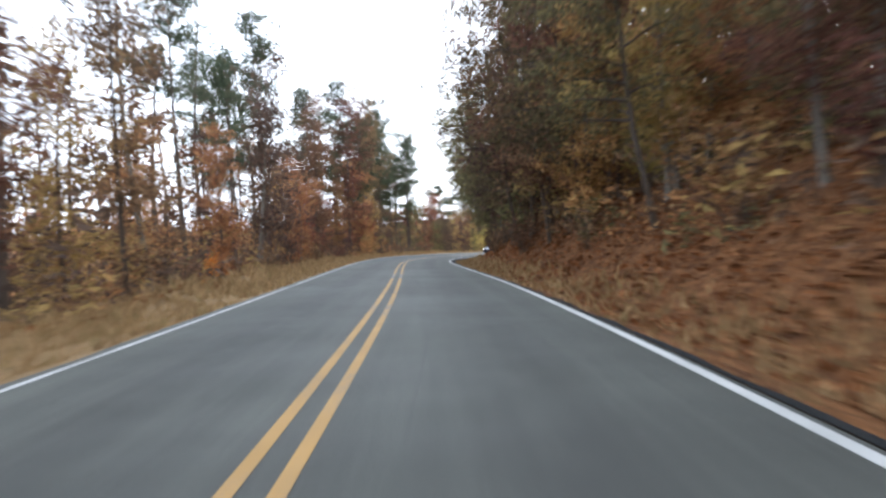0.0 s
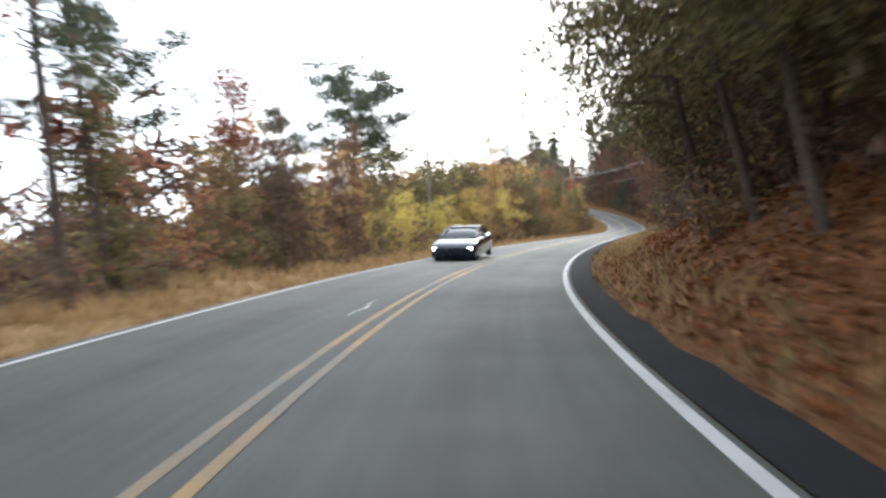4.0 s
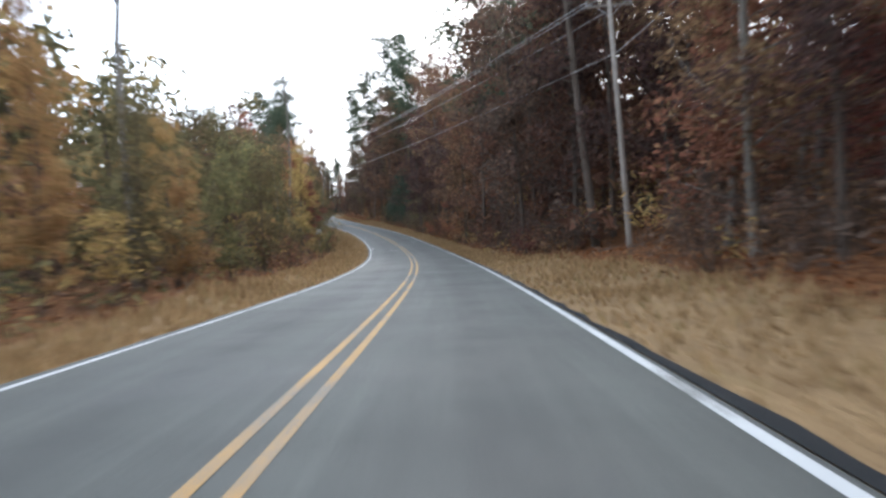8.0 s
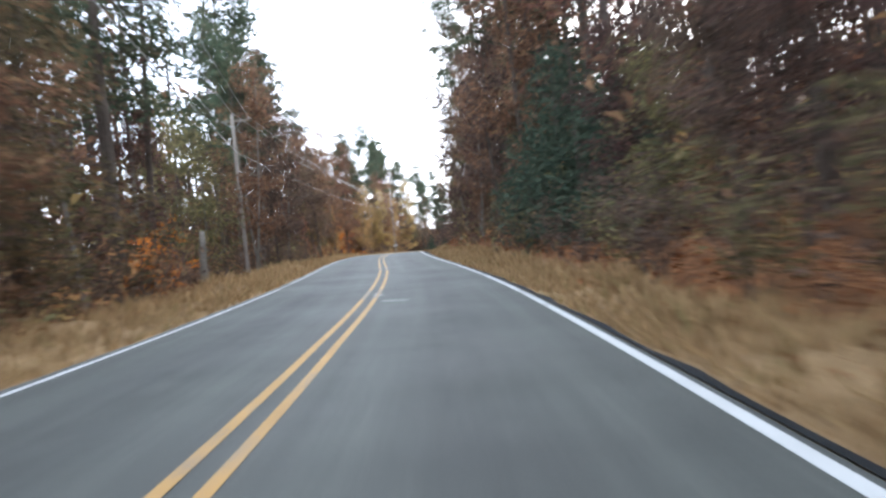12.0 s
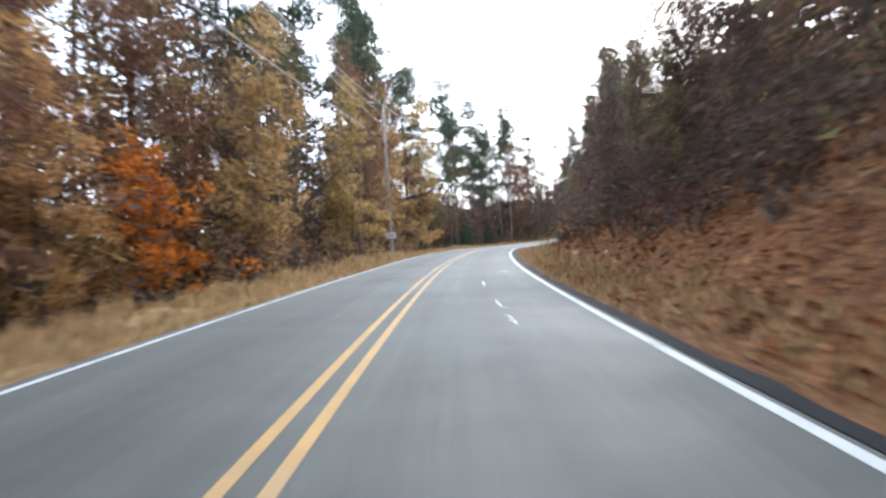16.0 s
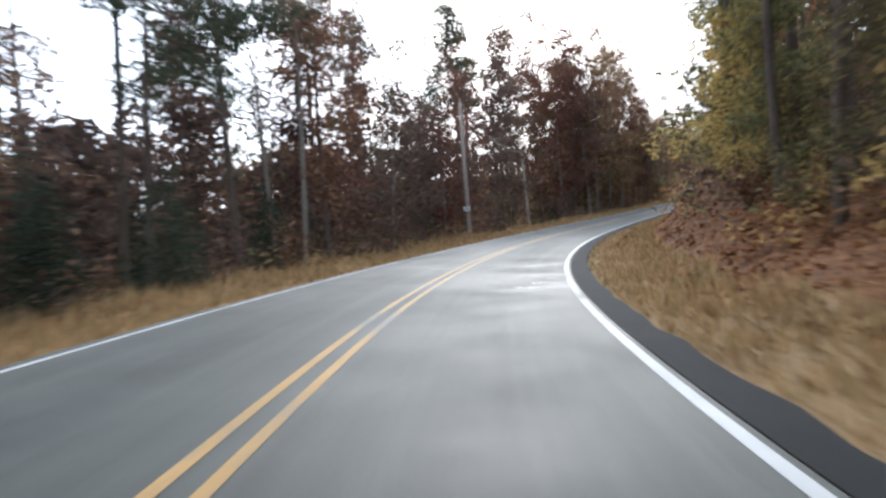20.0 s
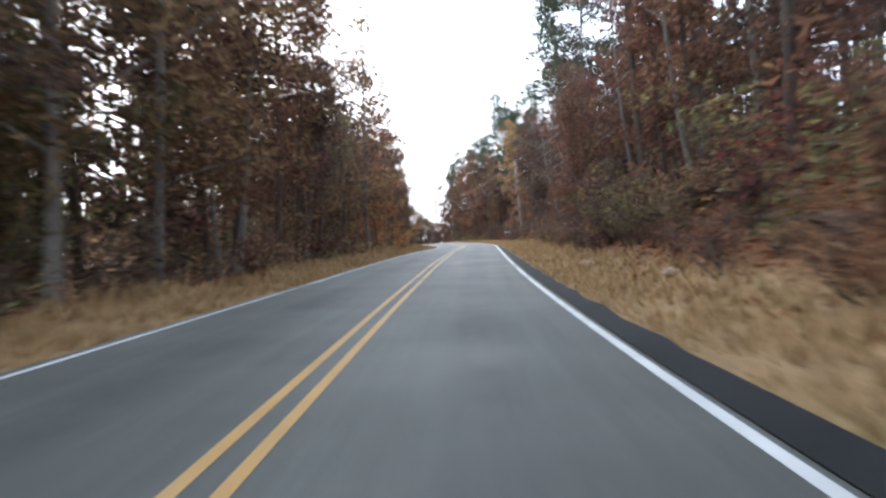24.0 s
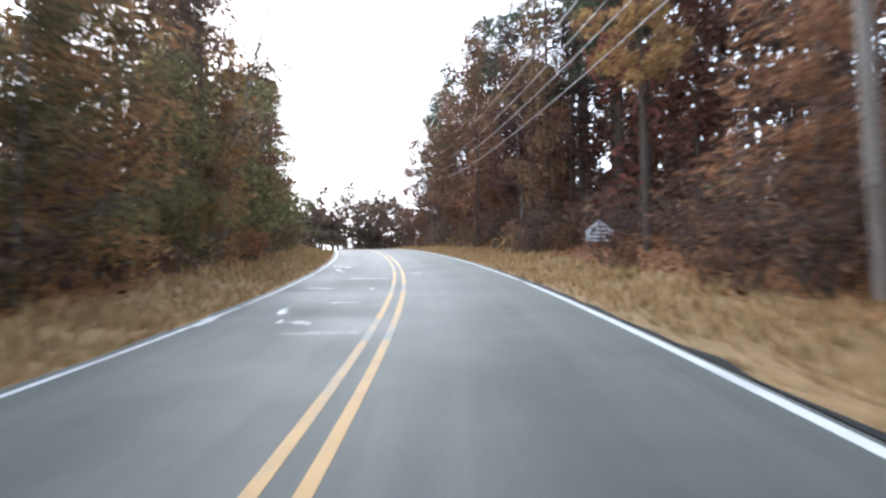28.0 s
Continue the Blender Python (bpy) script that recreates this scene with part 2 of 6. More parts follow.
LEFT_SIDE = [
    (0, 2.6, -1.6, 5.0, -0.12), (110, 2.8, -1.4, 5.0, -0.14), (170, 2.6, -0.6, 5.0, -0.06), (215, 2.0, 0.3, 4.0, 0.02),
    (250, 2.6, 0.5, 5.0, 0.05), (320, 2.8, -0.4, 5.0, -0.03), (400, 2.4, -1.0, 5.0, -0.10), (480, 2.6, -1.0, 5.0, -0.10),
    (560, 2.6, -0.6, 5.0, -0.05), (640, 2.6, 0.2, 5.0, 0.0), (732, 2.6, 0.5, 5.0, 0.0)]
SHOULDER = [(0, 0.15), (60, 0.15), (84, 0.3), (98, 0.52), (140, 0.58), (180, 0.4), (205, 0.22), (220, 0.15), (330, 0.15), (350, 0.4), (380, 0.25), (420, 0.29), (450, 0.47), (500, 0.54), (570, 0.5), (600, 0.36), (625, 0.15), (732, 0.15)]
RIGHT_GRASS = [(0, 0.25), (150, 0.3), (178, 0.72), (208, 0.72), (222, 1.0), (335, 1.0), (350, 0.3), (425, 0.4), (450, 0.9), (490, 0.9), (497, 0.55), (516, 0.55), (525, 0.95), (732, 1.0)]
# how far the painted centre lines stray to the left of the axis
DRIFT = [(0, 0.1), (62, 0.12), (80, 0.1), (100, -0.04), (112, -0.18), (130, -0.14), (145, -0.08), (170, 0.0), (285, 0.05), (300, 0.1), (320, -0.1), (340, 0.0), (364, 0.0),
         (378, 0.12), (408, 0.12), (424, 0.0), (450, -0.05), (461, -0.13), (474, -0.03), (500, 0.04), (523, -0.1), (541, -0.1), (560, 0.0), (573, 0.07), (640, 0.08)]
LANE_L, LANE_R = 3.03, 3.10
EDGE_L = LANE_L + 0.2


def wobble(x, y, size, seed=0.0):
    x, y = np.asarray(x) / size + seed, np.asarray(y) / size - seed
    return (np.sin(x * 1.7 + 1.3 * np.sin(y * 1.1 + seed)) + np.sin(y * 2.3 + 1.7 * np.sin(x * 0.9)) + np.sin((x + y) * 3.1 + seed * 2)) / 3


def terrain(s, o):
    """Height of the ground at (s, o)."""
    s, o = np.asarray(s, float), np.asarray(o, float)
    left = o > 0
    edge = np.where(left, EDGE_L, LANE_R + 0.12 + stations(s, SHOULDER, 1))
    u = np.maximum(np.abs(o) - edge, 0)
    rows = lambda c: np.where(left, stations(s, LEFT_SIDE, c), stations(s, RIGHT_SIDE, c))
    verge, rise, width, slope = rows(1), rows(2), rows(3), rows(4)
    q = np.clip((u - verge) / width, 0, 1)
    q = q * q * (3 - 2 * q) * 0.6 + q * 0.4
    far = np.clip(u - verge - width, 0, 26)
    x, y = road_xy(s, o)
    rough = np.clip(u / 2.5, 0, 1) * (0.10 * wobble(x, y, 1.1, 0.4) + 0.22 * wobble(x, y, 4.0, 1.9)) + np.clip((u - 8) / 10, 0, 1) * 0.8 * wobble(x, y, 14.0)
    cross = -np.interp(s, S, AB) * np.clip(o, -4.5, 4.5)
    dip = -0.05 * np.clip(u / 0.4, 0, 1) - 0.12 * np.sin(np.clip(u / np.maximum(verge, 0.5), 0, 1) * math.pi)
    under = np.where(u <= 0, -0.06, 0.0)
    return np.interp(s, S, AZ) + cross + dip + rise * q + slope * far + rough + under


def place(s, o, lift=0.0):
    x, y = road_xy(s, o)
    return float(x), float(y), float(terrain(s, o)) + lift


def deck(s, o, lift=0.0):
    """A point on the pavement."""
    x, y = road_xy(s, o)
    return x, y, np.interp(s, S, AZ) - np.interp(s, S, AB) * np.asarray(o) + lift


# ---------------------------------------------------------------- materials
def material(name, rough=0.8, spec=0.3):
    m = bpy.data.materials.new(name)
    m.use_nodes = True
    b = m.node_tree.nodes["Principled BSDF"]
    b.inputs["Roughness"].default_value = rough
    b.inputs["Specular IOR Level"].default_value = spec
    return m, m.node_tree.nodes, m.node_tree.links, b


def ramp(nodes, links, source, stops):
    r = nodes.new("ShaderNodeValToRGB")
    while len(r.color_ramp.elements) < len(stops):
        r.color_ramp.elements.new(0.5)
    for e, (p, c) in zip(r.color_ramp.elements, stops):
        e.position, e.color = p, (*c, 1)
    links.new(source, r.inputs[0])
    return r.outputs[0]


def noise_of(nodes, links, scale, detail=4, where=None, rough=0.6):
    n = nodes.new("ShaderNodeTexNoise")
    n.inputs["Scale"].default_value, n.inputs["Detail"].default_value, n.inputs["Roughness"].default_value = scale, detail, rough
    if where is None:
        where = nodes.new("ShaderNodeTexCoord").outputs["Object"]
    links.new(where, n.inputs["Vector"])
    return n.outputs["Fac"]


def mixed(nodes, links, fac, a, b, blend="MIX"):
    n = nodes.new("ShaderNodeMix")
    n.data_type, n.blend_type = "RGBA", blend
    for sock, v in ((n.inputs[0], fac), (n.inputs[6], a), (n.inputs[7], b)):
        if isinstance(v, (int, float)):
            sock.default_value = v
        elif isinstance(v, tuple):
            sock.default_value = (*v, 1)
        else:
            links.new(v, sock)
    return n.outputs[2]


def maths(nodes, links, op, a, b=0.0, clamp=False):
    n = nodes.new("ShaderNodeMath")
    n.operation, n.use_clamp = op, clamp
    for sock, v in ((n.inputs[0], a), (n.inputs[1], b)):
        if isinstance(v, (int, float)):
            sock.default_value = v
        else:
            links.new(v, sock)
    return n.outputs[0]


def bump(nodes, links, b, height, strength, distance):
    n = nodes.new("ShaderNodeBump")
    n.inputs["Strength"].default_value, n.inputs["Distance"].default_value = strength, distance
    links.new(height, n.inputs["Height"])
    links.new(n.outputs[0], b.inputs["Normal"])


def grained(name, dark, light, coarse, fine, rough=0.85, relief=0.01, spec=0.3):
    """A plain surface with stains at a coarse size and grain at a fine one."""
    m, n, l, b = material(name, rough, spec)
    big, small = noise_of(n, l, coarse, 3), noise_of(n, l, fine, 5)
    base = ramp(n, l, big, [(0.3, dark), (0.7, light)])
    col = mixed(n, l, 0.45, base, ramp(n, l, small, [(0.25, tuple(0.5 * c for c in dark)), (0.75, tuple(min(1, 1.3 * c) for c in light))]))
    l.new(col, b.inputs["Base Color"])
    bump(n, l, b, small, 0.6, relief)
    return m


def attribute(nodes, name):
    a = nodes.new("ShaderNodeAttribute")
    a.attribute_name = name
    return a.outputs["Fac"]


# asphalt: pale worn aggregate, darker drip line down each lane, cracks
ASPHALT, n, l, b = material("asphalt", 0.75, 0.25)
across = attribute(n, "across")
fine, coarse, patch = noise_of(n, l, 60, 4), noise_of(n, l, 0.35, 4), noise_of(n, l, 2.2, 4)
lengthwise = n.new("ShaderNodeCombineXYZ")
l.new(maths(n, l, "MULTIPLY", across, 3.0), lengthwise.inputs[0])
l.new(maths(n, l, "MULTIPLY", attribute(n, "along"), 0.09), lengthwise.inputs[1])
streak = noise_of(n, l, 1.0, 5, lengthwise.outputs[0])
crosswise = n.new("ShaderNodeCombineXYZ")
l.new(maths(n, l, "MULTIPLY", across, 0.25), crosswise.inputs[0])
l.new(maths(n, l, "MULTIPLY", attribute(n, "along"), 0.7), crosswise.inputs[1])
bands = noise_of(n, l, 1.0, 5, crosswise.outputs[0])
base = ramp(n, l, coarse, [(0.3, (0.0365, 0.0395, 0.034)), (0.7, (0.061, 0.065, 0.0562))])
base = mixed(n, l, 0.35, base, ramp(n, l, fine, [(0.3, (0.016, 0.017, 0.016)), (0.75, (0.136, 0.14, 0.124))]))
base = mixed(n, l, 0.55, base, ramp(n, l, streak, [(0.3, (0.7, 0.7, 0.7)), (0.5, (1, 1, 1)), (0.72, (1.45, 1.45, 1.42))]), "MULTIPLY")
base = mixed(n, l, 0.6, base, ramp(n, l, bands, [(0.35, (0.78, 0.78, 0.78)), (0.55, (1, 1, 1)), (0.8, (1.3, 1.3, 1.28))]), "MULTIPLY")
lane = maths(n, l, "ABSOLUTE", maths(n, l, "SUBTRACT", maths(n, l, "ABSOLUTE", across), 1.55))
drip = ramp(n, l, lane, [(0.0, (1, 1, 1)), (0.25, (0.75, 0.75, 0.75)), (0.62, (0, 0, 0))])
drip = mixed(n, l, 1.0, drip, ramp(n, l, patch, [(0.25, (0.2, 0.2, 0.2)), (0.8, (0.9, 0.9, 0.9))]), "MULTIPLY")
base = mixed(n, l, maths(n, l, "MULTIPLY", drip, 0.85), base, (0.024, 0.025, 0.023))
crack = n.new("ShaderNodeTexVoronoi")
crack.feature = "DISTANCE_TO_EDGE"
crack.inputs["Scale"].default_value = 0.28
l.new(n.new("ShaderNodeTexCoord").outputs["Object"], crack.inputs["Vector"])
line = ramp(n, l, crack.outputs["Distance"], [(0.0, (1, 1, 1)), (0.006, (0, 0, 0))])
base = mixed(n, l, maths(n, l, "MULTIPLY", line, 0.35), base, (0.035, 0.035, 0.035))
l.new(base, b.inputs["Base Color"])
l.new(ramp(n, l, coarse, [(0.3, (0.62, 0.62, 0.62)), (0.7, (0.8, 0.8, 0.8))]), b.inputs["Roughness"])
bump(n, l, b, fine, 0.5, 0.006)

NEW_ASPHALT = grained("fresh_asphalt", (0.008, 0.009, 0.0095), (0.02, 0.021, 0.022), 1.3, 70, 0.9, 0.008, 0.12)


def road_paint(name, colour, worn):
    m, n, l, b = material(name, 0.7, 0.3)
    wear = maths(n, l, "ADD", maths(n, l, "MULTIPLY", noise_of(n, l, 0.25, 2), 0.55), maths(n, l, "MULTIPLY", noise_of(n, l, 9, 6, rough=0.75), 0.45))
    stain = ramp(n, l, noise_of(n, l, 1.7, 4), [(0.3, tuple(0.75 * c for c in colour)), (0.7, colour)])
    l.new(mixed(n, l, ramp(n, l, wear, [(worn, (0, 0, 0)), (worn + 0.06, (1, 1, 1))]), stain, (0.13, 0.128, 0.115)), b.inputs["Base Color"])
    return m


WHITE_PAINT = road_paint("white_road_paint", (0.46, 0.46, 0.445), 0.55)
# for scraped paint and for sun flecks painted onto the road
SCRAPE_AND_SUNFLECK = road_paint("scrape_and_sunfleck_white", (0.5, 0.5, 0.48), 0.5)
WORN_YELLOW = road_paint("worn_yellow_road_paint", (0.31, 0.19, 0.07), 0.5)
YELLOW_PAINT = road_paint("yellow_road_paint", (0.35, 0.205, 0.06), 0.52)

# ground: tan verge grass, leaf litter, dark forest floor
GROUND, n, l, b = material("woodland_ground", 0.95, 0.1)
litter, grass = attribute(n, "litter"), attribute(n, "grass")
g1, g2 = noise_of(n, l, 0.5, 4), noise_of(n, l, 7, 5)
tan = mixed(n, l, 0.5, ramp(n, l, g1, [(0.3, (0.17, 0.105, 0.05)), (0.7, (0.31, 0.2, 0.095))]), ramp(n, l, g2, [(0.3, (0.085, 0.055, 0.028)), (0.7, (0.28, 0.195, 0.1))]))
olive = ramp(n, l, g2, [(0.3, (0.07, 0.075, 0.02)), (0.7, (0.2, 0.18, 0.06))])
tan = mixed(n, l, ramp(n, l, noise_of(n, l, 0.16, 3), [(0.62, (0, 0, 0)), (0.74, (0.7, 0.7, 0.7))]), tan, olive)
cell = n.new("ShaderNodeTexVoronoi")
cell.inputs["Scale"].default_value = 9
l.new(n.new("ShaderNodeTexCoord").outputs["Object"], cell.inputs["Vector"])
tone = n.new("ShaderNodeSeparateColor")
l.new(cell.outputs["Color"], tone.inputs[0])
leaf = ramp(n, l, tone.outputs[0], [(0.0, (0.022, 0.011, 0.006)), (0.35, (0.075, 0.031, 0.012)), (0.7, (0.16, 0.066, 0.023)), (1.0, (0.28, 0.14, 0.06))])
leaf = mixed(n, l, 0.4, leaf, ramp(n, l, g1, [(0.3, (0.045, 0.021, 0.011)), (0.7, (0.18, 0.082, 0.032))]))
floor_col = ramp(n, l, g2, [(0.3, (0.035, 0.022, 0.012)), (0.7, (0.13, 0.075, 0.035))])
edge_l = maths(n, l, "ADD", litter, maths(n, l, "MULTIPLY", maths(n, l, "SUBTRACT", g2, 0.5), 0.9))
edge_g = maths(n, l, "ADD", grass, maths(n, l, "MULTIPLY", maths(n, l, "SUBTRACT", g2, 0.5), 0.9))
col = mixed(n, l, ramp(n, l, edge_l, [(0.4, (0, 0, 0)), (0.6, (1, 1, 1))]), floor_col, leaf)
col = mixed(n, l, ramp(n, l, edge_g, [(0.4, (0, 0, 0)), (0.6, (1, 1, 1))]), col, tan)
l.new(col, b.inputs["Base Color"])
bump(n, l, b, maths(n, l, "ADD", g2, maths(n, l, "MULTIPLY", cell.outputs["Distance"], 0.8)), 1.0, 0.06)


def foliage(name, dark, light, through=0.35, odd=None, vary=1.0):
    """Leaves: colour by leaf and by plant, some light coming through."""
    m = bpy.data.materials.new(name)
    m.use_nodes = True
    n, l = m.node_tree.nodes, m.node_tree.links
    n.remove(n["Principled BSDF"])
    isl, ob = n.new("ShaderNodeNewGeometry"), n.new("ShaderNodeObjectInfo")
    stops = [(0.0, dark), (0.8, light)] + ([(1.0, odd)] if odd else [])
    col = ramp(n, l, isl.outputs["Random Per Island"], stops)
    hue = n.new("ShaderNodeHueSaturation")
    l.new(maths(n, l, "ADD", 0.5 - 0.025 * vary, maths(n, l, "MULTIPLY", ob.outputs["Random"], 0.05 * vary)), hue.inputs["Hue"])
    l.new(maths(n, l, "ADD", 1.14 - 0.3 * vary, maths(n, l, "MULTIPLY", ob.outputs["Random"], 0.6 * vary)), hue.inputs["Value"])
    hue.inputs["Saturation"].default_value = 0.87 if vary > 0.5 else 1.0
    l.new(col, hue.inputs["Color"])
    d, t, mix = n.new("ShaderNodeBsdfDiffuse"), n.new("ShaderNodeBsdfTranslucent"), n.new("ShaderNodeMixShader")
    mix.inputs[0].default_value = through + 0.06
    l.new(hue.outputs[0], d.inputs[0])
    l.new(hue.outputs[0], t.inputs[0])
    l.new(d.outputs[0], mix.inputs[1])
    l.new(t.outputs[0], mix.inputs[2])
    l.new(mix.outputs[0], n["Material Output"].inputs[0])
    return m


LEAVES = {
    "pine": foliage("pine_needles", (0.03, 0.043, 0.026), (0.085, 0.103, 0.06), 0.3, (0.13, 0.10, 0.055)),
    "russet": foliage("russet_leaves", (0.062, 0.032, 0.02), (0.2, 0.096, 0.05), 0.35, (0.27, 0.15, 0.065)),
    "orange": foliage("orange_leaves", (0.16, 0.06, 0.022), (0.42, 0.165, 0.05), 0.4, (0.45, 0.25, 0.07)),
    "gold": foliage("gold_leaves", (0.16, 0.095, 0.028), (0.40, 0.245, 0.065), 0.4, (0.30, 0.13, 0.045)),
    "olive": foliage("olive_leaves", (0.055, 0.053, 0.025), (0.175, 0.15, 0.065), 0.35, (0.28, 0.19, 0.055)),
    "red": foliage("red_leaves", (0.095, 0.034, 0.021), (0.27, 0.095, 0.05), 0.35, (0.28, 0.14, 0.06)),
    "yellow": foliage("yellow_leaves", (0.26, 0.18, 0.03), (0.56, 0.42, 0.07), 0.45, (0.25, 0.26, 0.06)),
    "flame": foliage("flame_leaves", (0.40, 0.13, 0.022), (0.76, 0.28, 0.04), 0.45, (0.68, 0.34, 0.06), vary=0.1),
    "cedar": foliage("cedar_leaves", (0.024, 0.038, 0.026), (0.068, 0.088, 0.055), 0.2),
    "dull": foliage("dull_brown_leaves", (0.042, 0.03, 0.025), (0.13, 0.083, 0.062), 0.3, (0.19, 0.1, 0.06)),
}
STRAW = foliage("dry_grass", (0.155, 0.1, 0.05), (0.36, 0.245, 0.125), 0.3, (0.19, 0.155, 0.07), vary=0.0)
LITTER = foliage("fallen_leaves", (0.05, 0.019, 0.008), (0.185, 0.072, 0.027), 0.1, (0.3, 0.155, 0.075), vary=0.0)
BARK = grained("bark", (0.05, 0.038, 0.028), (0.13, 0.105, 0.085), 1.2, 18, 0.95, 0.03, 0.1)
PALE_BARK = grained("pale_bark", (0.10, 0.09, 0.075), (0.24, 0.215, 0.18), 1.0, 16, 0.95, 0.02, 0.1)
POLE_WOOD = grained("weathered_pole_wood", (0.16, 0.13, 0.105), (0.30, 0.265, 0.225), 0.8, 25, 0.9, 0.008)
ROCK = grained("bank_rock", (0.032, 0.02, 0.013), (0.115, 0.07, 0.042), 0.9, 9, 0.9, 0.06)
PALE_ROCK = grained("pale_sandstone", (0.28, 0.21, 0.14), (0.46, 0.37, 0.27), 1.5, 14, 0.9, 0.03)
CABLE = grained("cable", (0.28, 0.27, 0.26), (0.42, 0.41, 0.40), 2, 30, 0.5)
METAL = grained("galvanised_metal", (0.30, 0.31, 0.32), (0.45, 0.46, 0.47), 3, 40, 0.5)
SIGN_WHITE = grained("sign_white", (0.48, 0.49, 0.5), (0.62, 0.63, 0.64), 3, 30, 0.5, 0.001)
SIGN_DARK = grained("sign_lettering", (0.05, 0.05, 0.06), (0.10, 0.10, 0.11), 3, 30, 0.6, 0.001)
GLASS_INSULATOR = grained("porcelain", (0.25, 0.24, 0.23), (0.4, 0.4, 0.4), 3, 20, 0.3, 0.001)


# ---------------------------------------------------------------- mesh helpers
def mesh_object(name, verts, faces, mats, parent=None, label="", smooth_faces=False, slots=None):
    me = bpy.data.meshes.new(name)
    me.from_pydata(np.asarray(verts).reshape(-1, 3).tolist() if not isinstance(verts, list) else verts, [], faces if isinstance(faces, list) else faces.tolist())
    for m in mats if isinstance(mats, (list, tuple)) else [mats]:
        me.materials.append(m)
    if slots is not None:
        me.polygons.foreach_set("material_index", np.asarray(slots, np.int32))
    if smooth_faces:
        me.polygons.foreach_set("use_smooth", np.ones(len(me.polygons), bool))
    me.update()
    ob = new(name, me)
    if parent is not None:
        ob.parent = parent
    if label:
        tagged(ob, label)
    return ob


def part(name, bm, mat, parent=None, label="", smooth_faces=False):
    """Links a bmesh as one mesh object."""
    me = bpy.data.meshes.new(name)
    bm.to_mesh(me)
    bm.free()
    me.materials.append(mat)
    if smooth_faces:
        me.polygons.foreach_set("use_smooth", np.ones(len(me.polygons), bool))
    ob = new(name, me)
    if parent is not None:
        ob.parent = parent
    if label:
        tagged(ob, label)
    return ob


def box(bm, size, centre=(0, 0, 0), bevel=0.0, turn_m=None):
    m = Matrix.Translation(centre) @ (turn_m or Matrix()) @ Matrix.Diagonal((*size, 1))
    made = bmesh.ops.create_cube(bm, size=1, matrix=m)
    if bevel:
        edges = list({e for v in made["verts"] for e in v.link_edges})
        bmesh.ops.bevel(bm, geom=edges, offset=bevel, segments=2, affect="EDGES", profile=0.5)
    return bm


def cone(bm, r1, r2, depth, m=Matrix(), sides=12):
    bmesh.ops.create_cone(bm, cap_ends=True, segments=sides, radius1=r1, radius2=r2, depth=depth, matrix=m)
    return bm


def tube(points, radii, sides=6):
    """Vertices and faces of a tapered tube along points."""
    p, r = np.asarray(points, float), np.asarray(radii, float)
    d = np.gradient(p, axis=0)
    d /= np.linalg.norm(d, axis=1, keepdims=True) + 1e-9
    ref = np.where(np.abs(d[:, 2:3]) > 0.9, [[1.0, 0, 0]], [[0, 0, 1.0]])
    a = np.cross(d, ref)
    a /= np.linalg.norm(a, axis=1, keepdims=True)
    b = np.cross(d, a)
    t = np.linspace(0, 2 * math.pi, sides, endpoint=False)
    v = p[:, None] + r[:, None, None] * (np.cos(t)[None, :, None] * a[:, None] + np.sin(t)[None, :, None] * b[:, None])
    f = [[i * sides + j, i * sides + (j + 1) % sides, (i + 1) * sides + (j + 1) % sides, (i + 1) * sides + j]
         for i in range(len(p) - 1) for j in range(sides)]
    return v.reshape(-1, 3), f


def joined(pieces):
    vs, fs, k = [], [], 0
    for v, f in pieces:
        vs.append(v)
        fs += [[i + k for i in q] for q in f]
        k += len(v)
    return np.concatenate(vs), fs


def ribbon(name, s, left, right, lift, mat, kind="structure", label="", category="", columns=1):
    """A strip of pavement between two offsets."""
    cols = [deck(s, left + (right - left) * i / columns, lift) for i in range(columns + 1)]
    v = np.stack([np.stack(c, -1) for c in cols], 1).reshape(-1, 3)
    w = columns + 1
    f = [[i * w + j, (i + 1) * w + j, (i + 1) * w + j + 1, i * w + j + 1] for i in range(len(s) - 1) for j in range(columns)]
    f = [q[::-1] for q in f]
    ob = mesh_object(name, v, f, mat)
    tagged(ob, label, category, kind=kind)
    return ob


# ---------------------------------------------------------------- road
rows_s = np.arange(0, LENGTH + 0.1, 1.0)
cols_o = np.array([EDGE_L + 0.06, EDGE_L, 2.2, 1.55, 0.8, 0.0, -0.8, -1.55, -2.3, -LANE_R - 0.12, -LANE_R - 0.16])
so, oo = np.meshgrid(rows_s, cols_o, indexing="ij")
rx, ry, rz = deck(so, oo)
rz[:, 0] -= 0.12
rz[:, -1] -= 0.12
frayed = 0.05 * wobble(rows_s, rows_s * 0.7, 1.3)
rx[:, 1] -= np.cos(HEAD[: len(rows_s)]) * frayed
ry[:, 1] -= np.sin(HEAD[: len(rows_s)]) * frayed
w = len(cols_o)
idx = np.arange(len(rows_s) * w).reshape(-1, w)
quads = np.stack([idx[:-1, :-1], idx[:-1, 1:], idx[1:, 1:], idx[1:, :-1]], -1).reshape(-1, 4)
road = mesh_object("road", np.stack([rx, ry, rz], -1), quads, ASPHALT)
at = road.data.attributes.new("across", "FLOAT", "POINT")
at.data.foreach_set("value", oo.ravel().astype(np.float32))
at = road.data.attributes.new("along", "FLOAT", "POINT")
at.data.foreach_set("value", so.ravel().astype(np.float32))
tagged(road, "grey worn two-lane asphalt road curving through woods", "road", kind="structure")

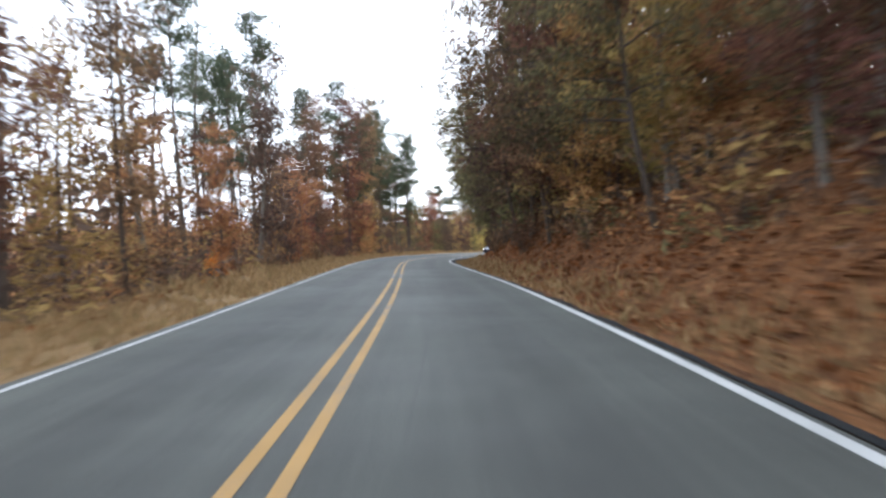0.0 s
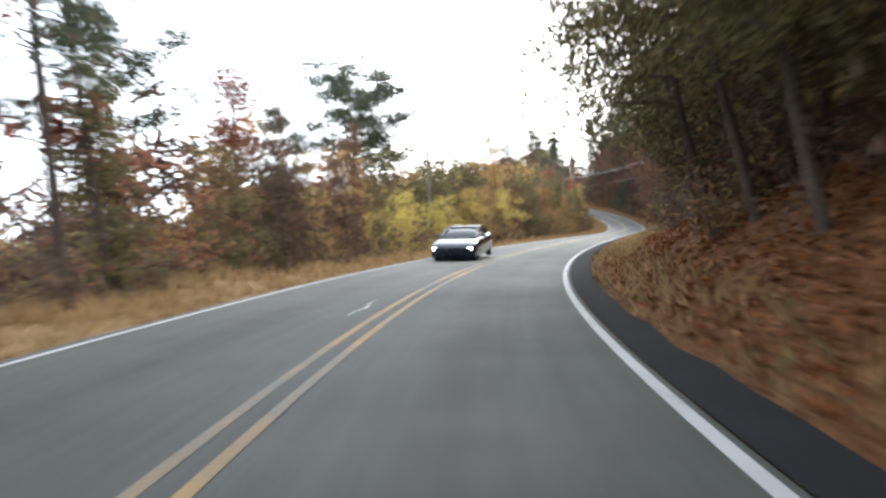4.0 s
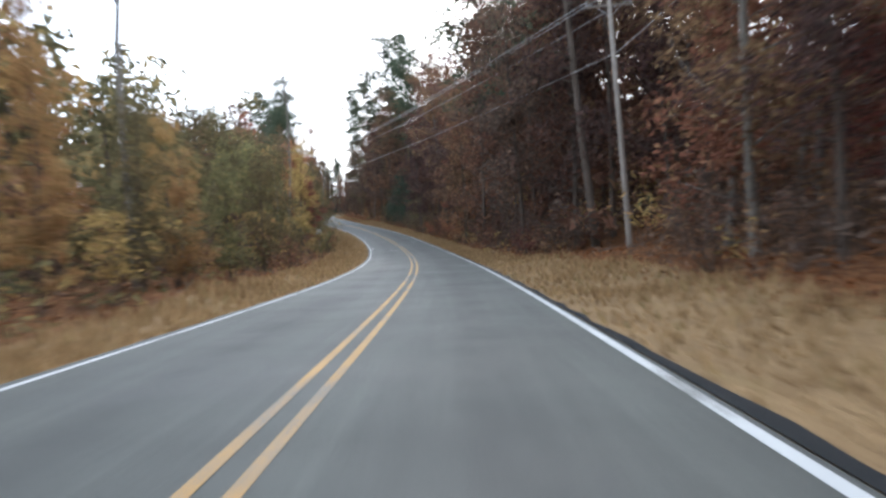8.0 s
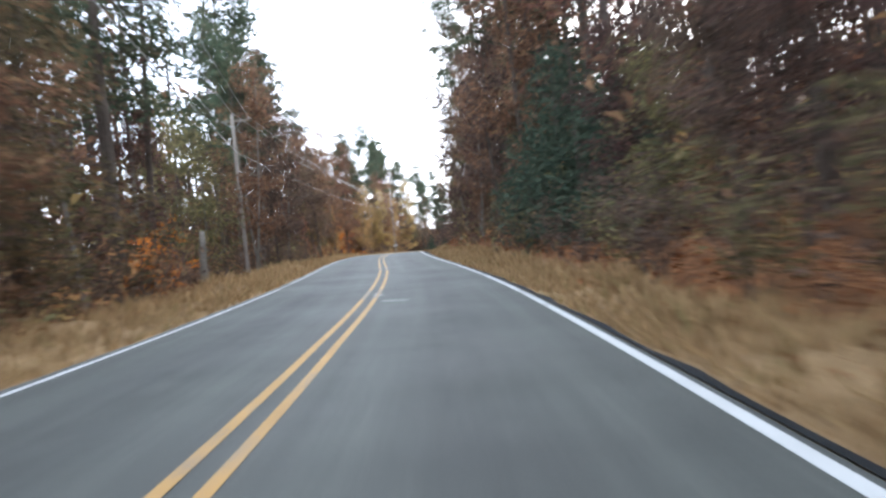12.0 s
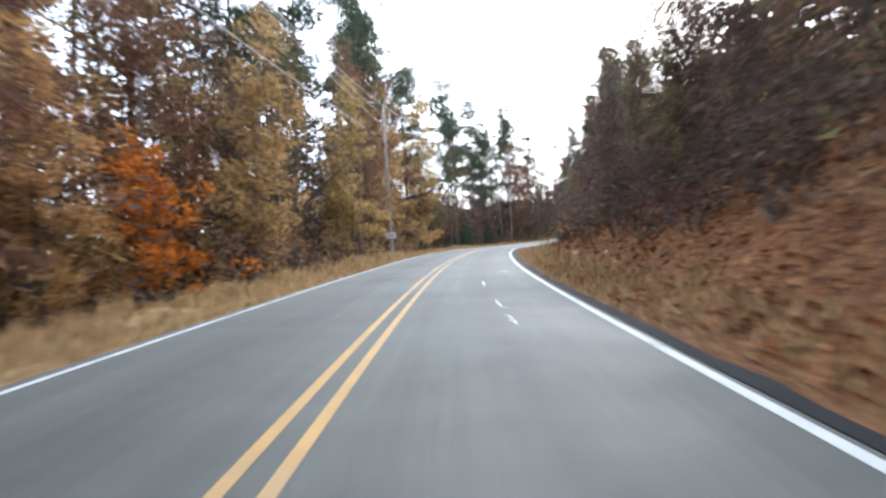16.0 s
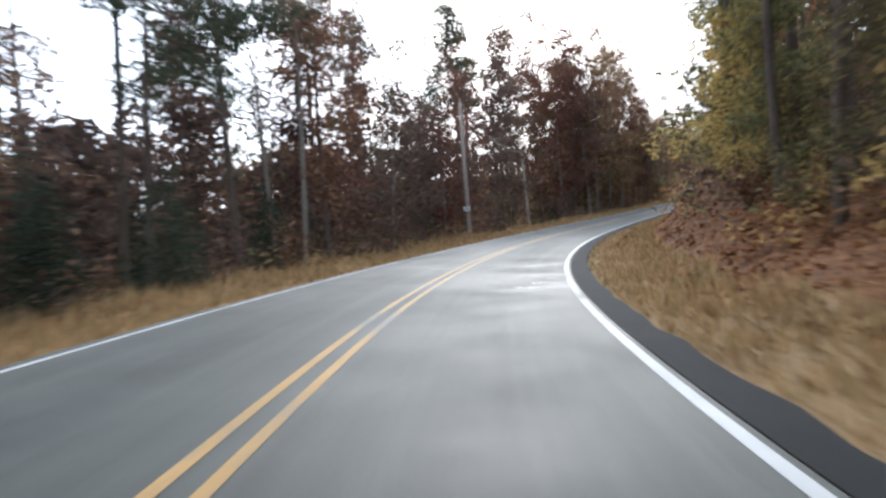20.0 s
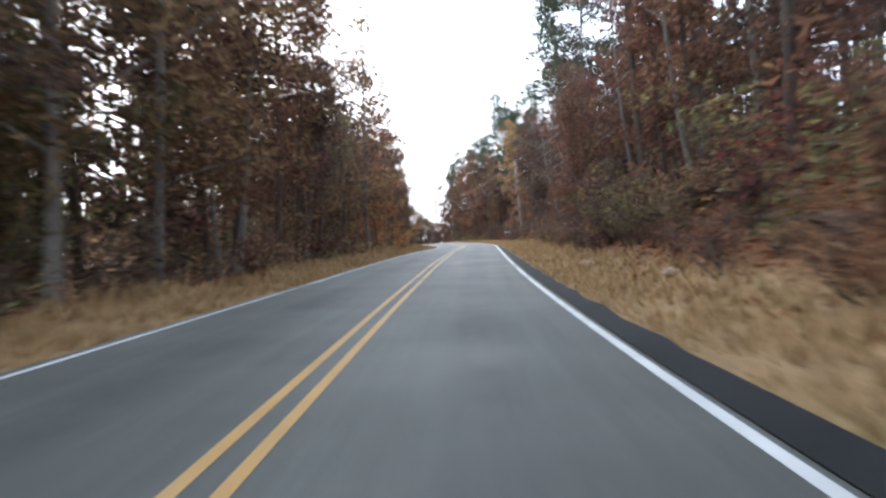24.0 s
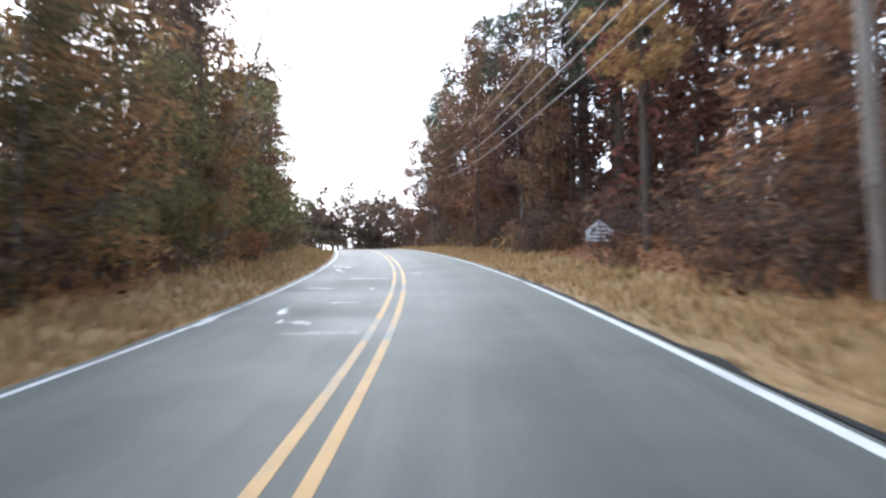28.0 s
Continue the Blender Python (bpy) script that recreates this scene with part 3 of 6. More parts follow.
sh = np.interp(rows_s, [r[0] for r in SHOULDER], [r[1] for r in SHOULDER]) + 0.05 * wobble(rows_s, rows_s * 1.3, 0.9) + 0.06 * wobble(rows_s, rows_s * 0.4, 0.45, 2.0)
sv = [deck(rows_s, -LANE_R - 0.13 + 0 * rows_s, 0.006), deck(rows_s, -LANE_R - 0.13 - sh, -0.02), deck(rows_s, -LANE_R - 0.17 - sh, -0.14)]
sidx = np.arange(len(rows_s) * 3).reshape(-1, 3)
sq = np.stack([sidx[:-1, :-1], sidx[:-1, 1:], sidx[1:, 1:], sidx[1:, :-1]], -1).reshape(-1, 4)
shoulder = mesh_object("road_shoulder", np.stack([np.stack(c, -1) for c in sv], 1), sq, NEW_ASPHALT)
tagged(shoulder, "dark fresh asphalt strip widening the road's edge", "road edge", kind="structure")

for name, o, wide, mat, lab in (
        ("edge_line_left", LANE_L, 0.085, WHITE_PAINT, "thin white painted edge line on asphalt"),
        ("edge_line_right", -LANE_R, 0.115, WHITE_PAINT, "white painted edge line beside the shoulder"),
        ("centre_line_left", 0.135, 0.1, YELLOW_PAINT, "worn yellow painted centre line"),
        ("centre_line_right", -0.135, 0.1, YELLOW_PAINT, "worn yellow painted centre line")):
    drift = stations(rows_s, DRIFT, 1) if "centre" in name else 0 * rows_s
    marking = ribbon(name, rows_s, o + drift + wide / 2, o + drift - wide / 2, 0.005, mat, label=lab, category="road marking")
    if "centre" in name:    # the paint has worn thin through the long right-hand bend
        marking.data.materials.append(WORN_YELLOW)
        marking.data.polygons.foreach_set("material_index", [int(98 < s < 172) for s in rows_s[:-1]])

# ---------------------------------------------------------------- ground
lat = np.array([0, 1.5, 3.0, 3.3, 3.6, 4.0, 4.4, 4.9, 5.5, 6.2, 7.0, 8.0, 9.0, 10.2, 11.6, 13.2, 15, 17.5, 21, 26, 33, 42, 52, 62])
lat = np.concatenate([lat[::-1], -lat[1:]])
gs, go = np.meshgrid(np.arange(0, LENGTH + 0.1, 1.5), lat, indexing="ij")
gx, gy = road_xy(gs, go)
gz = terrain(gs, go)
w = len(lat)
idx = np.arange(gs.size).reshape(gs.shape)
gq = np.stack([idx[:-1, :-1], idx[:-1, 1:], idx[1:, 1:], idx[1:, :-1]], -1).reshape(-1, 4)
gv = np.stack([gx, gy, gz], -1).reshape(-1, 3)
gl, gg = gs.ravel(), go.ravel()
# far country, joined to the same sheet
far_x, far_y = np.meshgrid(np.arange(-2400, 2700, 30.0), np.arange(-2400, 2900, 30.0), indexing="ij")
fx, fy = far_x.ravel(), far_y.ravel()
d2 = np.full(len(fx), 1e18)
near = np.zeros(len(fx), int)
for j in range(0, len(S), 6):
    d = (fx - AX[j]) ** 2 + (fy - AY[j]) ** 2
    better = d < d2
    d2[better], near[better] = d[better], j
side = np.sign(-(fx - AX[near]) * np.cos(HEAD[near]) - (fy - AY[near]) * np.sin(HEAD[near]))
dist = np.sqrt(d2)
edge_z = terrain(S[near], side * np.minimum(dist, 60))
mix_f = np.clip((dist - 60) / 300, 0, 1)
fz = edge_z * (1 - mix_f) + (-9 + 5 * wobble(fx, fy, 160)) * mix_f - 1.6 + 1.2 * np.clip((dist - 55) / 40, 0, 1)
fidx = np.arange(len(fx)).reshape(far_x.shape) + len(gv)
fq = np.stack([fidx[:-1, :-1], fidx[1:, :-1], fidx[1:, 1:], fidx[:-1, 1:]], -1).reshape(-1, 4)
inside = (S[near] > 20) & (S[near] < LENGTH - 20)
ok = np.concatenate([np.zeros(len(gv), bool), (dist > 24) | ~inside])
fq = fq[ok[fq].all(1)]
ground = mesh_object("ground", np.concatenate([gv, np.stack([fx, fy, fz], -1)]), np.concatenate([gq, fq]), GROUND, smooth_faces=True)
edge_u = np.abs(gg) - np.where(gg > 0, EDGE_L, LANE_R + 0.12 + stations(gl, SHOULDER, 1))
verge_w = np.where(gg > 0, stations(gl, LEFT_SIDE, 1), stations(gl, RIGHT_SIDE, 1))
grassy = np.clip(1.0 - np.clip(edge_u - verge_w, -2, 3) / 1.5, 0, 1) * np.where(gg > 0, 1.0, stations(gl, RIGHT_GRASS, 1))
littered = np.clip(1 - (edge_u - 16) / 14, 0.25, 1)
for nm, val in (("grass", np.concatenate([grassy, 0 * fx])), ("litter", np.concatenate([littered, 0.3 + 0 * fx]))):
    at = ground.data.attributes.new(nm, "FLOAT", "POINT")
    at.data.foreach_set("value", val.astype(np.float32))
tagged(ground, "woodland ground with tan verge grass and fallen leaves", "ground", kind="structure")

# ---------------------------------------------------------------- plants
def sprays(centres, radii, count, size, r, flat=0.75, thin=0.7, droop=0.0, share=1.0):
    """Small leaf triangles scattered through clumps."""
    c, q = np.asarray(centres), np.asarray(radii)
    pick = r.choice(len(c), count, p=q**2 * share / (q**2 * share).sum())
    d = r.normal(size=(count, 3))
    d /= np.linalg.norm(d, axis=1, keepdims=True)
    d[:, 2] *= flat
    p = c[pick] + d * (q[pick] * r.uniform(0.25, 1.0, count) ** 0.6)[:, None]
    a = r.normal(size=(count, 3))
    a[:, 2] = a[:, 2] * 0.6 - droop
    a /= np.linalg.norm(a, axis=1, keepdims=True)
    b = np.cross(a, r.normal(size=(count, 3)))
    b /= np.linalg.norm(b, axis=1, keepdims=True)
    z = size * r.uniform(0.6, 1.3, count)[:, None]
    v = np.stack([p - a * z * 0.5, p + b * z * thin * 0.5, p + a * z * 0.5 + b * z * 0.1], 1).reshape(-1, 3)
    return v, np.arange(count * 3).reshape(-1, 3)


def crooked(start, end, bend, steps, r):
    t = np.linspace(0, 1, steps)[:, None]
    p = np.asarray(start) * (1 - t) + np.asarray(end) * t
    return p + np.sin(t * math.pi) * r.normal(size=3) * bend + np.cumsum(r.normal(size=(steps, 3)), 0) * bend * 0.12 * (t > 0)


def broadleaf(height, spread, low, leaves, size, r, limbs=13, girth=0.12, lean=0.4):
    """Trunk with limbs, and a crown of leaf clumps along them."""
    top = np.array([r.normal() * lean, r.normal() * lean, height * 0.93])
    stem = crooked((0, 0, -0.4), top, 0.25, 8, r)
    rad = girth * np.linspace(1.15, 0.18, 8)
    rad[0] *= 1.35
    pieces, cc, cr = [tube(stem, rad, 7)], [], []
    for i in range(limbs):
        f = low + (0.97 - low) * (i + r.uniform(0, 0.8)) / limbs
        root = np.array([np.interp(f * 7, np.arange(8), stem[:, k]) for k in range(3)])
        ang = i * 2.4 + r.normal() * 0.5
        reach = spread * (1.0 - 0.62 * max(0, (f - low) / (1 - low)) ** 1.5) * r.uniform(0.6, 1.1)
        tip = root + np.array([math.cos(ang) * reach, math.sin(ang) * reach, reach * r.uniform(0.25, 0.85)])
        limb = crooked(root, tip, 0.22, 5, r)
        pieces.append(tube(limb, girth * (1.05 - f) * np.linspace(0.34, 0.05, 5) + 0.007, 4))
        for g in (0.3, 0.6, 1.0):
            cc.append(limb[int(g * 4)] + r.normal(size=3) * 0.3)
            cr.append(spread * r.uniform(0.2, 0.4))
    for g in (0.35, 0.55, 0.75):
        if g > low:
            cc.append(stem[int(g * 7)])
            cr.append(spread * 0.3)
    cc.append(stem[-1])
    cr.append(spread * 0.3)
    share = np.array([1.0 - 0.45 * max(0.0, c[2] / height - 0.45) / 0.55 for c in cc])
    return joined(pieces), sprays(cc, cr, leaves, size, r, share=share)


def pine(height, leaves, r, bare=0.55, girth=0.165, spread=2.6, flat_top=False):
    """Tall pine: bare stem with dead stubs below, ragged tiers of needles above."""
    stem = crooked((0, 0, -0.4), (r.normal() * 0.5, r.normal() * 0.5, height), 0.18, 9, r)
    pieces, cc, cr = [tube(stem, girth * np.linspace(1.2, 0.12, 9), 7)], [], []
    for i in range(36):
        f = bare * 0.5 + (0.98 - bare * 0.5) * (i + r.uniform(0, 0.9)) / 36
        root = np.array([np.interp(f * 8, np.arange(9), stem[:, k]) for k in range(3)])
        ang = r.uniform(0, 6.28)
        dead = f < bare
        reach = (r.uniform(0.4, 1.3) if dead else spread * (1.15 - f) * 1.9 * r.uniform(0.45, 1.1) + 0.4)
        if flat_top and not dead:
            u = (f - bare) / (1 - bare)
            reach = spread * (0.4 + 1.0 * math.sqrt(max(0.0, 1 - u ** 2.5))) * r.uniform(0.45, 1.15)
        tip = root + np.array([math.cos(ang) * reach, math.sin(ang) * reach, reach * r.uniform(-0.1, 0.45)])
        pieces.append(tube(crooked(root, tip, 0.12, 4, r), np.linspace(0.045, 0.012, 4), 4))
        if not dead:
            for g in (0.35, 0.65, 1.0):
                cc.append(root + (tip - root) * g + r.normal(size=3) * 0.25)
                cr.append(r.uniform(0.7, 1.5))
    cc.append(stem[-1])
    cr.append(0.5)
    return joined(pieces), sprays(cc, cr, leaves, 0.5, r, 0.5, 0.5)


def cedar(height, leaves, r):
    stem = crooked((0, 0, -0.3), (0, 0, height * 0.95), 0.05, 5, r)
    k = 26
    f = np.linspace(0.06, 0.97, k)
    ang = r.uniform(0, 6.28, k)
    rad = height * 0.24 * (1 - f) ** 0.8 + 0.12
    cc = np.stack([np.cos(ang) * rad * 0.6, np.sin(ang) * rad * 0.6, f * height], -1)
    return tube(stem, 0.09 * np.linspace(1.2, 0.2, 5), 6), sprays(cc, rad * 0.9 + 0.15, leaves, 0.26, r, 0.9, 0.4)


def overhanging(height, reach, leaves, size, r):
    """A bank-top tree that has grown out over the road, its long limbs drooping at the tips towards -x."""
    stem = crooked((0, 0, -0.5), (-1.5, r.normal() * 0.4, height), 0.3, 8, r)
    pieces, cc, cr = [tube(stem, 0.105 * np.linspace(1.2, 0.2, 8), 7)], [], []
    for i in range(26):
        f = 0.26 + 0.71 * (i + r.uniform(0, 0.8)) / 26
        root = np.array([np.interp(f * 7, np.arange(8), stem[:, k]) for k in range(3)])
        ang = math.pi + r.normal() * 0.75 if i % 4 else r.uniform(0, 6.28)
        out = reach * r.uniform(0.55, 1.05) * (1 - 0.35 * f) * (1.0 if i % 4 else 0.55) * min(1.0, 0.35 + 1.3 * (f - 0.26))
        t = np.linspace(0, 1, 6)[:, None]
        way = np.array([math.cos(ang) * out, math.sin(ang) * out, 0.0])
        limb = root + way * t + np.array([0, 0, 1.0]) * (out * r.uniform(0.2, 0.45) * t - out * r.uniform(0.1, 0.35) * t ** 2.5) + np.cumsum(r.normal(size=(6, 3)), 0) * 0.07 * t
        pieces.append(tube(limb, np.linspace(0.06, 0.012, 6) * (1.25 - 0.6 * f), 4))
        for g in (2, 3, 4, 5):
            cc.append(limb[g] + r.normal(size=3) * 0.25)
            cr.append(r.uniform(0.45, 0.95))
            if g > 2:
                twig = limb[g] + r.normal(size=3) * [0.7, 0.7, 0.3] - [0, 0, 0.45]
                pieces.append(tube([limb[g], (limb[g] + twig) / 2 + [0, 0, 0.1], twig], [0.014, 0.01, 0.005], 3))
                cc.append(twig)
                cr.append(r.uniform(0.3, 0.55))
    cc.append(stem[-1])
    cr.append(0.9)
    return joined(pieces), sprays(cc, cr, leaves, size, r, droop=0.35)


def snag(height, r, girth=0.11, twigs=14):
    """A bare or nearly bare stem."""
    stem = crooked((0, 0, -0.4), (r.normal() * 0.9, r.normal() * 0.9, height), 0.3, 8, r)
    pieces = [tube(stem, girth * np.linspace(1.15, 0.15, 8), 7)]
    for i in range(twigs):
        f = r.uniform(0.4, 0.98)
        root = np.array([np.interp(f * 7, np.arange(8), stem[:, k]) for k in range(3)])
        ang, reach = r.uniform(0, 6.28), r.uniform(0.5, 2.0) * (1.3 - f)
        tip = root + np.array([math.cos(ang) * reach, math.sin(ang) * reach, reach * r.uniform(0.4, 1.2)])
        pieces.append(tube(crooked(root, tip, 0.1, 4, r), np.linspace(0.03, 0.008, 4), 4))
    return joined(pieces)


def plant(name, trunk, crown, bark, leaf, label, category, group):
    """A tree: an Empty with its trunk and its crown, kept away from the place until copied."""
    e = new(name)
    e.empty_display_size = 0.3
    tagged(e, label, category, group)
    mesh_object("trunk", trunk[0], trunk[1], bark, e, smooth_faces=True)
    if crown is not None:
        mesh_object("crown", crown[0], crown[1], leaf, e)
    return e


def make_stock():
    r = np.random.default_rng(21)
    stock = {}

    def add(kind, tree):
        stock.setdefault(kind, []).append(tree)

    for i in range(4):
        t, c = pine(r.uniform(20, 26), 4800, r, r.uniform(0.36, 0.56))
        add("pine", plant("pine_tree", t, c, BARK, LEAVES["pine"], "tall pine with bare lower stem and dark needles", "pine tree", "roadside pines"))
    for i in range(2):
        t, c = pine(r.uniform(20, 23), 7000, r, 0.5, spread=4.0, flat_top=True)
        add("flat_pine", plant("pine_tree", t, c, BARK, LEAVES["pine"], "tall pine with an open flat-topped crown", "pine tree", "roadside pines"))
    for kind, hs, spread, low, num, txt in (
            ("yellow", (6.5, 8.0), 2.6, 0.04, 4200, "small tree with bright yellow leaves"), ("flame", (4.4, 5.0), 2.0, 0.10, 2600, "small bushy tree with bright orange leaves"),
            ("russet", (15, 20), 3.5, 0.14, 5000, "oak holding russet brown autumn leaves"),
            ("orange", (9, 13), 2.8, 0.10, 4200, "hardwood with bright orange autumn leaves"),
            ("gold", (12, 17), 2.6, 0.08, 4400, "slender hardwood with golden yellow leaves"),
            ("olive", (11, 15), 3.2, 0.06, 5000, "hardwood with olive green leaves turning yellow"),
            ("red", (9, 13), 2.6, 0.12, 4000, "maple with dark red autumn leaves"),
            ("dull", (14, 19), 3.3, 0.18, 4400, "thin hardwood with dull brown leaves")):
        for i in range(3):
            t, c = broadleaf(r.uniform(*hs), spread * r.uniform(0.85, 1.15), low, int(num * 1.2), 0.31 if hs[0] > 7 else 0.24, r, limbs=17)
            add(kind, plant({"dull": "brown_tree", "flame": "orange_tree"}.get(kind, kind + "_tree"), t, c, PALE_BARK if i == 1 else BARK, LEAVES[kind], txt, "tree", kind + " trees"))
    for i in range(3):
        t, c = broadleaf(r.uniform(17, 21), 2.6, 0.5, 2600, 0.34, r, limbs=11, girth=0.12, lean=0.7)
        add("poplar", plant("pale_tree", t, c, PALE_BARK, LEAVES["russet" if i else "dull"], "tall pale grey trunk with thin leaves high up", "tree", "pale trunks"))
    for i in range(2):
        t, c = cedar(r.uniform(3.8, 5.6), 2800, r)
        add("cedar", plant("cedar_tree", t, c, BARK, LEAVES["cedar"], "dark green conical cedar among the undergrowth", "cedar", "cedars"))
    t, c = broadleaf(17.0, 2.3, 0.36, 5200, 0.3, r, limbs=15, girth=0.11, lean=0.3)
    add("tall_gold", plant("gold_tree", t, c, BARK, LEAVES["gold"], "tall slender tree with a high golden crown", "tree", "gold trees"))
    for i, leaf in enumerate(("olive", "russet", "olive", "dull")):
        t, c = overhanging(r.uniform(10.5, 13), r.uniform(6.2, 7.2), 6200, 0.25, r)
        add("overhang", plant("leaning_tree", t, c, BARK, LEAVES[leaf], "dark bank-top tree leaning out over the road", "tree", "leaning trees"))
    t, c = broadleaf(13.0, 5.2, 0.24, 4600, 0.3, r, limbs=18, girth=0.24, lean=0.3)
    add("oak", plant("oak_tree", t, c, BARK, LEAVES["olive"], "spreading dark oak with a stout trunk and thinning leaves", "tree", "spreading oaks"))
    for i in range(3):
        add("snag", plant("bare_tree", snag(r.uniform(11, 16), r), None, PALE_BARK, None, "bare pale grey tree stem with few twigs", "tree", "bare trees"))
    for kind, num, txt in (("dull", 460, "tangled brown undergrowth shrub at the wood's edge"), ("russet", 460, "russet leaved roadside shrub"), ("orange", 520, "bright orange leaved shrub"),
                           ("gold", 520, "yellow leaved roadside shrub"), ("olive", 480, "olive green shrub at the wood edge"), ("red", 420, "dark red leaved sumac shrub")):
        for i in range(2):
            h = r.uniform(1.8, 3.0)
            stems, cc, cr = [], [], []
            for k in range(7):
                tip = np.array([r.normal() * 0.75, r.normal() * 0.75, h * r.uniform(0.6, 1.0)])
                stems.append(tube(crooked((r.normal() * 0.1, r.normal() * 0.1, -0.2), tip, 0.15, 4, r), np.linspace(0.03, 0.008, 4), 4))
                for g in (0.4, 0.7, 1.0):
                    cc.append(tip * g)
                    cr.append(r.uniform(0.35, 0.6))
            add(kind + "_shrub", plant("shrub", joined(stems), sprays(cc, cr, num, 0.24, r), BARK, LEAVES[kind], txt, "shrub", kind + " shrubs"))
    return stock


STOCK = make_stock()
used = set()
shrubs = []


def set_plant(kind, s, o, scale=1.0, spin=None, which=None, lean=0.0):
    """Stands a plant of a kind at (s, o)."""
    pool = STOCK[kind]
    proto = pool[int(rng.integers(len(pool))) if which is None else which % len(pool)]
    spin = float(rng.uniform(0, 360)) if spin is None else spin
    x, y, z = place(s, o)
    head = math.degrees(float(np.interp(s, S, HEAD)))
    m = pose(x, y, z, 0, 0, head) @ pose(0, 0, 0, 0, lean if o > 0 else -lean, 0) @ pose(0, 0, 0, 0, 0, spin)
    if proto.name not in used:
        used.add(proto.name)
        proto.matrix_basis = m
        t = proto
    else:
        t = copy_thing(proto, m)
    t.scale = (scale, scale, scale * float(rng.uniform(0.94, 1.06)))
    if kind.endswith("_shrub"):
        shrubs.append((abs(o), t))
    return t


def zone(zones, s):
    for a, b, mix in zones:
        if a <= s < b:
            return mix
    return zones[-1][2]


LEFT_WOODS = [
    (0, 60, dict(pine=4, russet=3, orange=1, gold=0.6, dull=3)), (60, 120, dict(pine=3, russet=3, orange=2, gold=1, dull=2)),
    (120, 134, dict(pine=5, dull=2, olive=1, russet=1)), (134, 150, dict(olive=2, pine=2, dull=3, red=0.5)), (150, 200, dict(gold=2, olive=3, dull=2, russet=1.5)),
    (200, 262, dict(olive=4.6, gold=1.9, russet=0.4)), (262, 296, dict(olive=4, gold=2, red=1.2, dull=1)), (296, 310, dict(olive=2, russet=2, dull=2)),
    (310, 370, dict(russet=2, dull=3, pine=4, olive=2)), (370, 400, dict(gold=1.2, russet=3, orange=1, olive=1, dull=2, pine=1)),
    (400, 445, dict(gold=2, russet=3, pine=3, dull=2, orange=0.5)), (445, 490, dict(pine=3, russet=2, dull=4)),
    (490, 540, dict(dull=4, russet=3, pine=2)), (540, 604, dict(russet=6, dull=4, olive=0.5)), (604, 662, dict(russet=3, dull=2, olive=3, gold=1.2, orange=0.6)), (662, 690, dict(russet=4, dull=3, olive=2)), (690, 732, dict(olive=4, gold=2, dull=1, pine=1))]
RIGHT_WOODS = [
    (0, 70, dict(orange=3, russet=4, olive=2, gold=1)), (70, 120, dict(russet=3, olive=2, dull=3, pine=1)),
    (120, 185, dict(russet=4, dull=3, olive=2)), (185, 235, dict(russet=4, dull=4, red=2, pine=2, olive=1)),
    (235, 275, dict(dull=4, russet=4, gold=0.5, pine=2)), (275, 335, dict(russet=2, dull=5, orange=0.4, olive=1, pine=1)),
    (335, 402, dict(dull=5, olive=2, russet=2, pine=2)), (402, 448, dict(dull=5, olive=2, russet=1)), (448, 500, dict(olive=3, dull=3, gold=0.2, pine=4)),
    (500, 560, dict(dull=4, pine=3, olive=2, orange=1)), (560, 640, dict(russet=3, dull=5, red=1, pine=2)),
    (640, 732, dict(red=1.5, russet=4, pine=2, dull=4))]
# how tall the woods stand along the way
LEFT_TALL = [(0, 1.0), (140, 0.95), (150, 0.55), (200, 0.5), (222, 0.56), (235, 0.66), (260, 0.75), (275, 0.8), (305, 1.0), (370, 1.1), (440, 1.05), (500, 1.0), (526, 0.95), (538, 1.65), (562, 1.65), (578, 1.55), (592, 1.5), (606, 1.2), (622, 1.1), (640, 1.05), (680, 1.1), (695, 0.85), (732, 0.8)]
RIGHT_TALL = [(0, 1.0), (150, 1.05), (200, 1.2), (240, 1.3), (270, 1.4), (330, 1.4), (375, 1.05), (396, 0.85), (406, 0.68), (416, 0.52), (428, 0.46), (442, 0.46), (454, 0.52), (466, 0.7), (478, 0.95), (500, 1.0), (560, 1.0), (640, 1.15), (680, 1.15), (732, 1.05)]


def tall(s, side):
    return float(stations(s, LEFT_TALL if side > 0 else RIGHT_TALL, 1))


# plants and poles that are seen clear of the wood: nothing stands before them
CLEAR = [  # s, o, how far before it
    (454.5, 8.6, 9), (459.6, 9.0, 11), (470, 8.0, 14), (480, 8.0, 11), (652, -9.0, 9), (659, -11.8, 9), (317, -8.6, 18), (323, -8.6, 16), (237, -10.0, 9), (340, 9.2, 18),
    (434, 6.2, 9), (510, 6.0, 9), (537, 9.6, 9), (541, 11.0, 6), (547.5, 10.2, 9), (637, -8.0, 9), (658, -9.4, 9), (405, 10.4, 14), (401, 8.6, 9), (397, 6.9, 9), (141.5, 9.4, 9), (335, 13.0, 9), (164, 10.1, 9),
    (148, 14.0, 9), (662, -11.1, 9)]


def is_clear(s, o):
    for a, c, back in CLEAR:
        if a - back < s < a + 1.0 and o * c > 0 and abs(c) - 3.2 < abs(o) < abs(c) + 0.8:
            return True
    return False


SIZES = dict(pine=1.0, russet=1.0, orange=0.9, gold=0.95, olive=1.0, red=0.95, dull=1.0)


def choose(mix):
    k = list(mix)
    p = np.array([mix[i] for i in k], float)
    return k[int(rng.choice(len(k), p=p / p.sum()))]


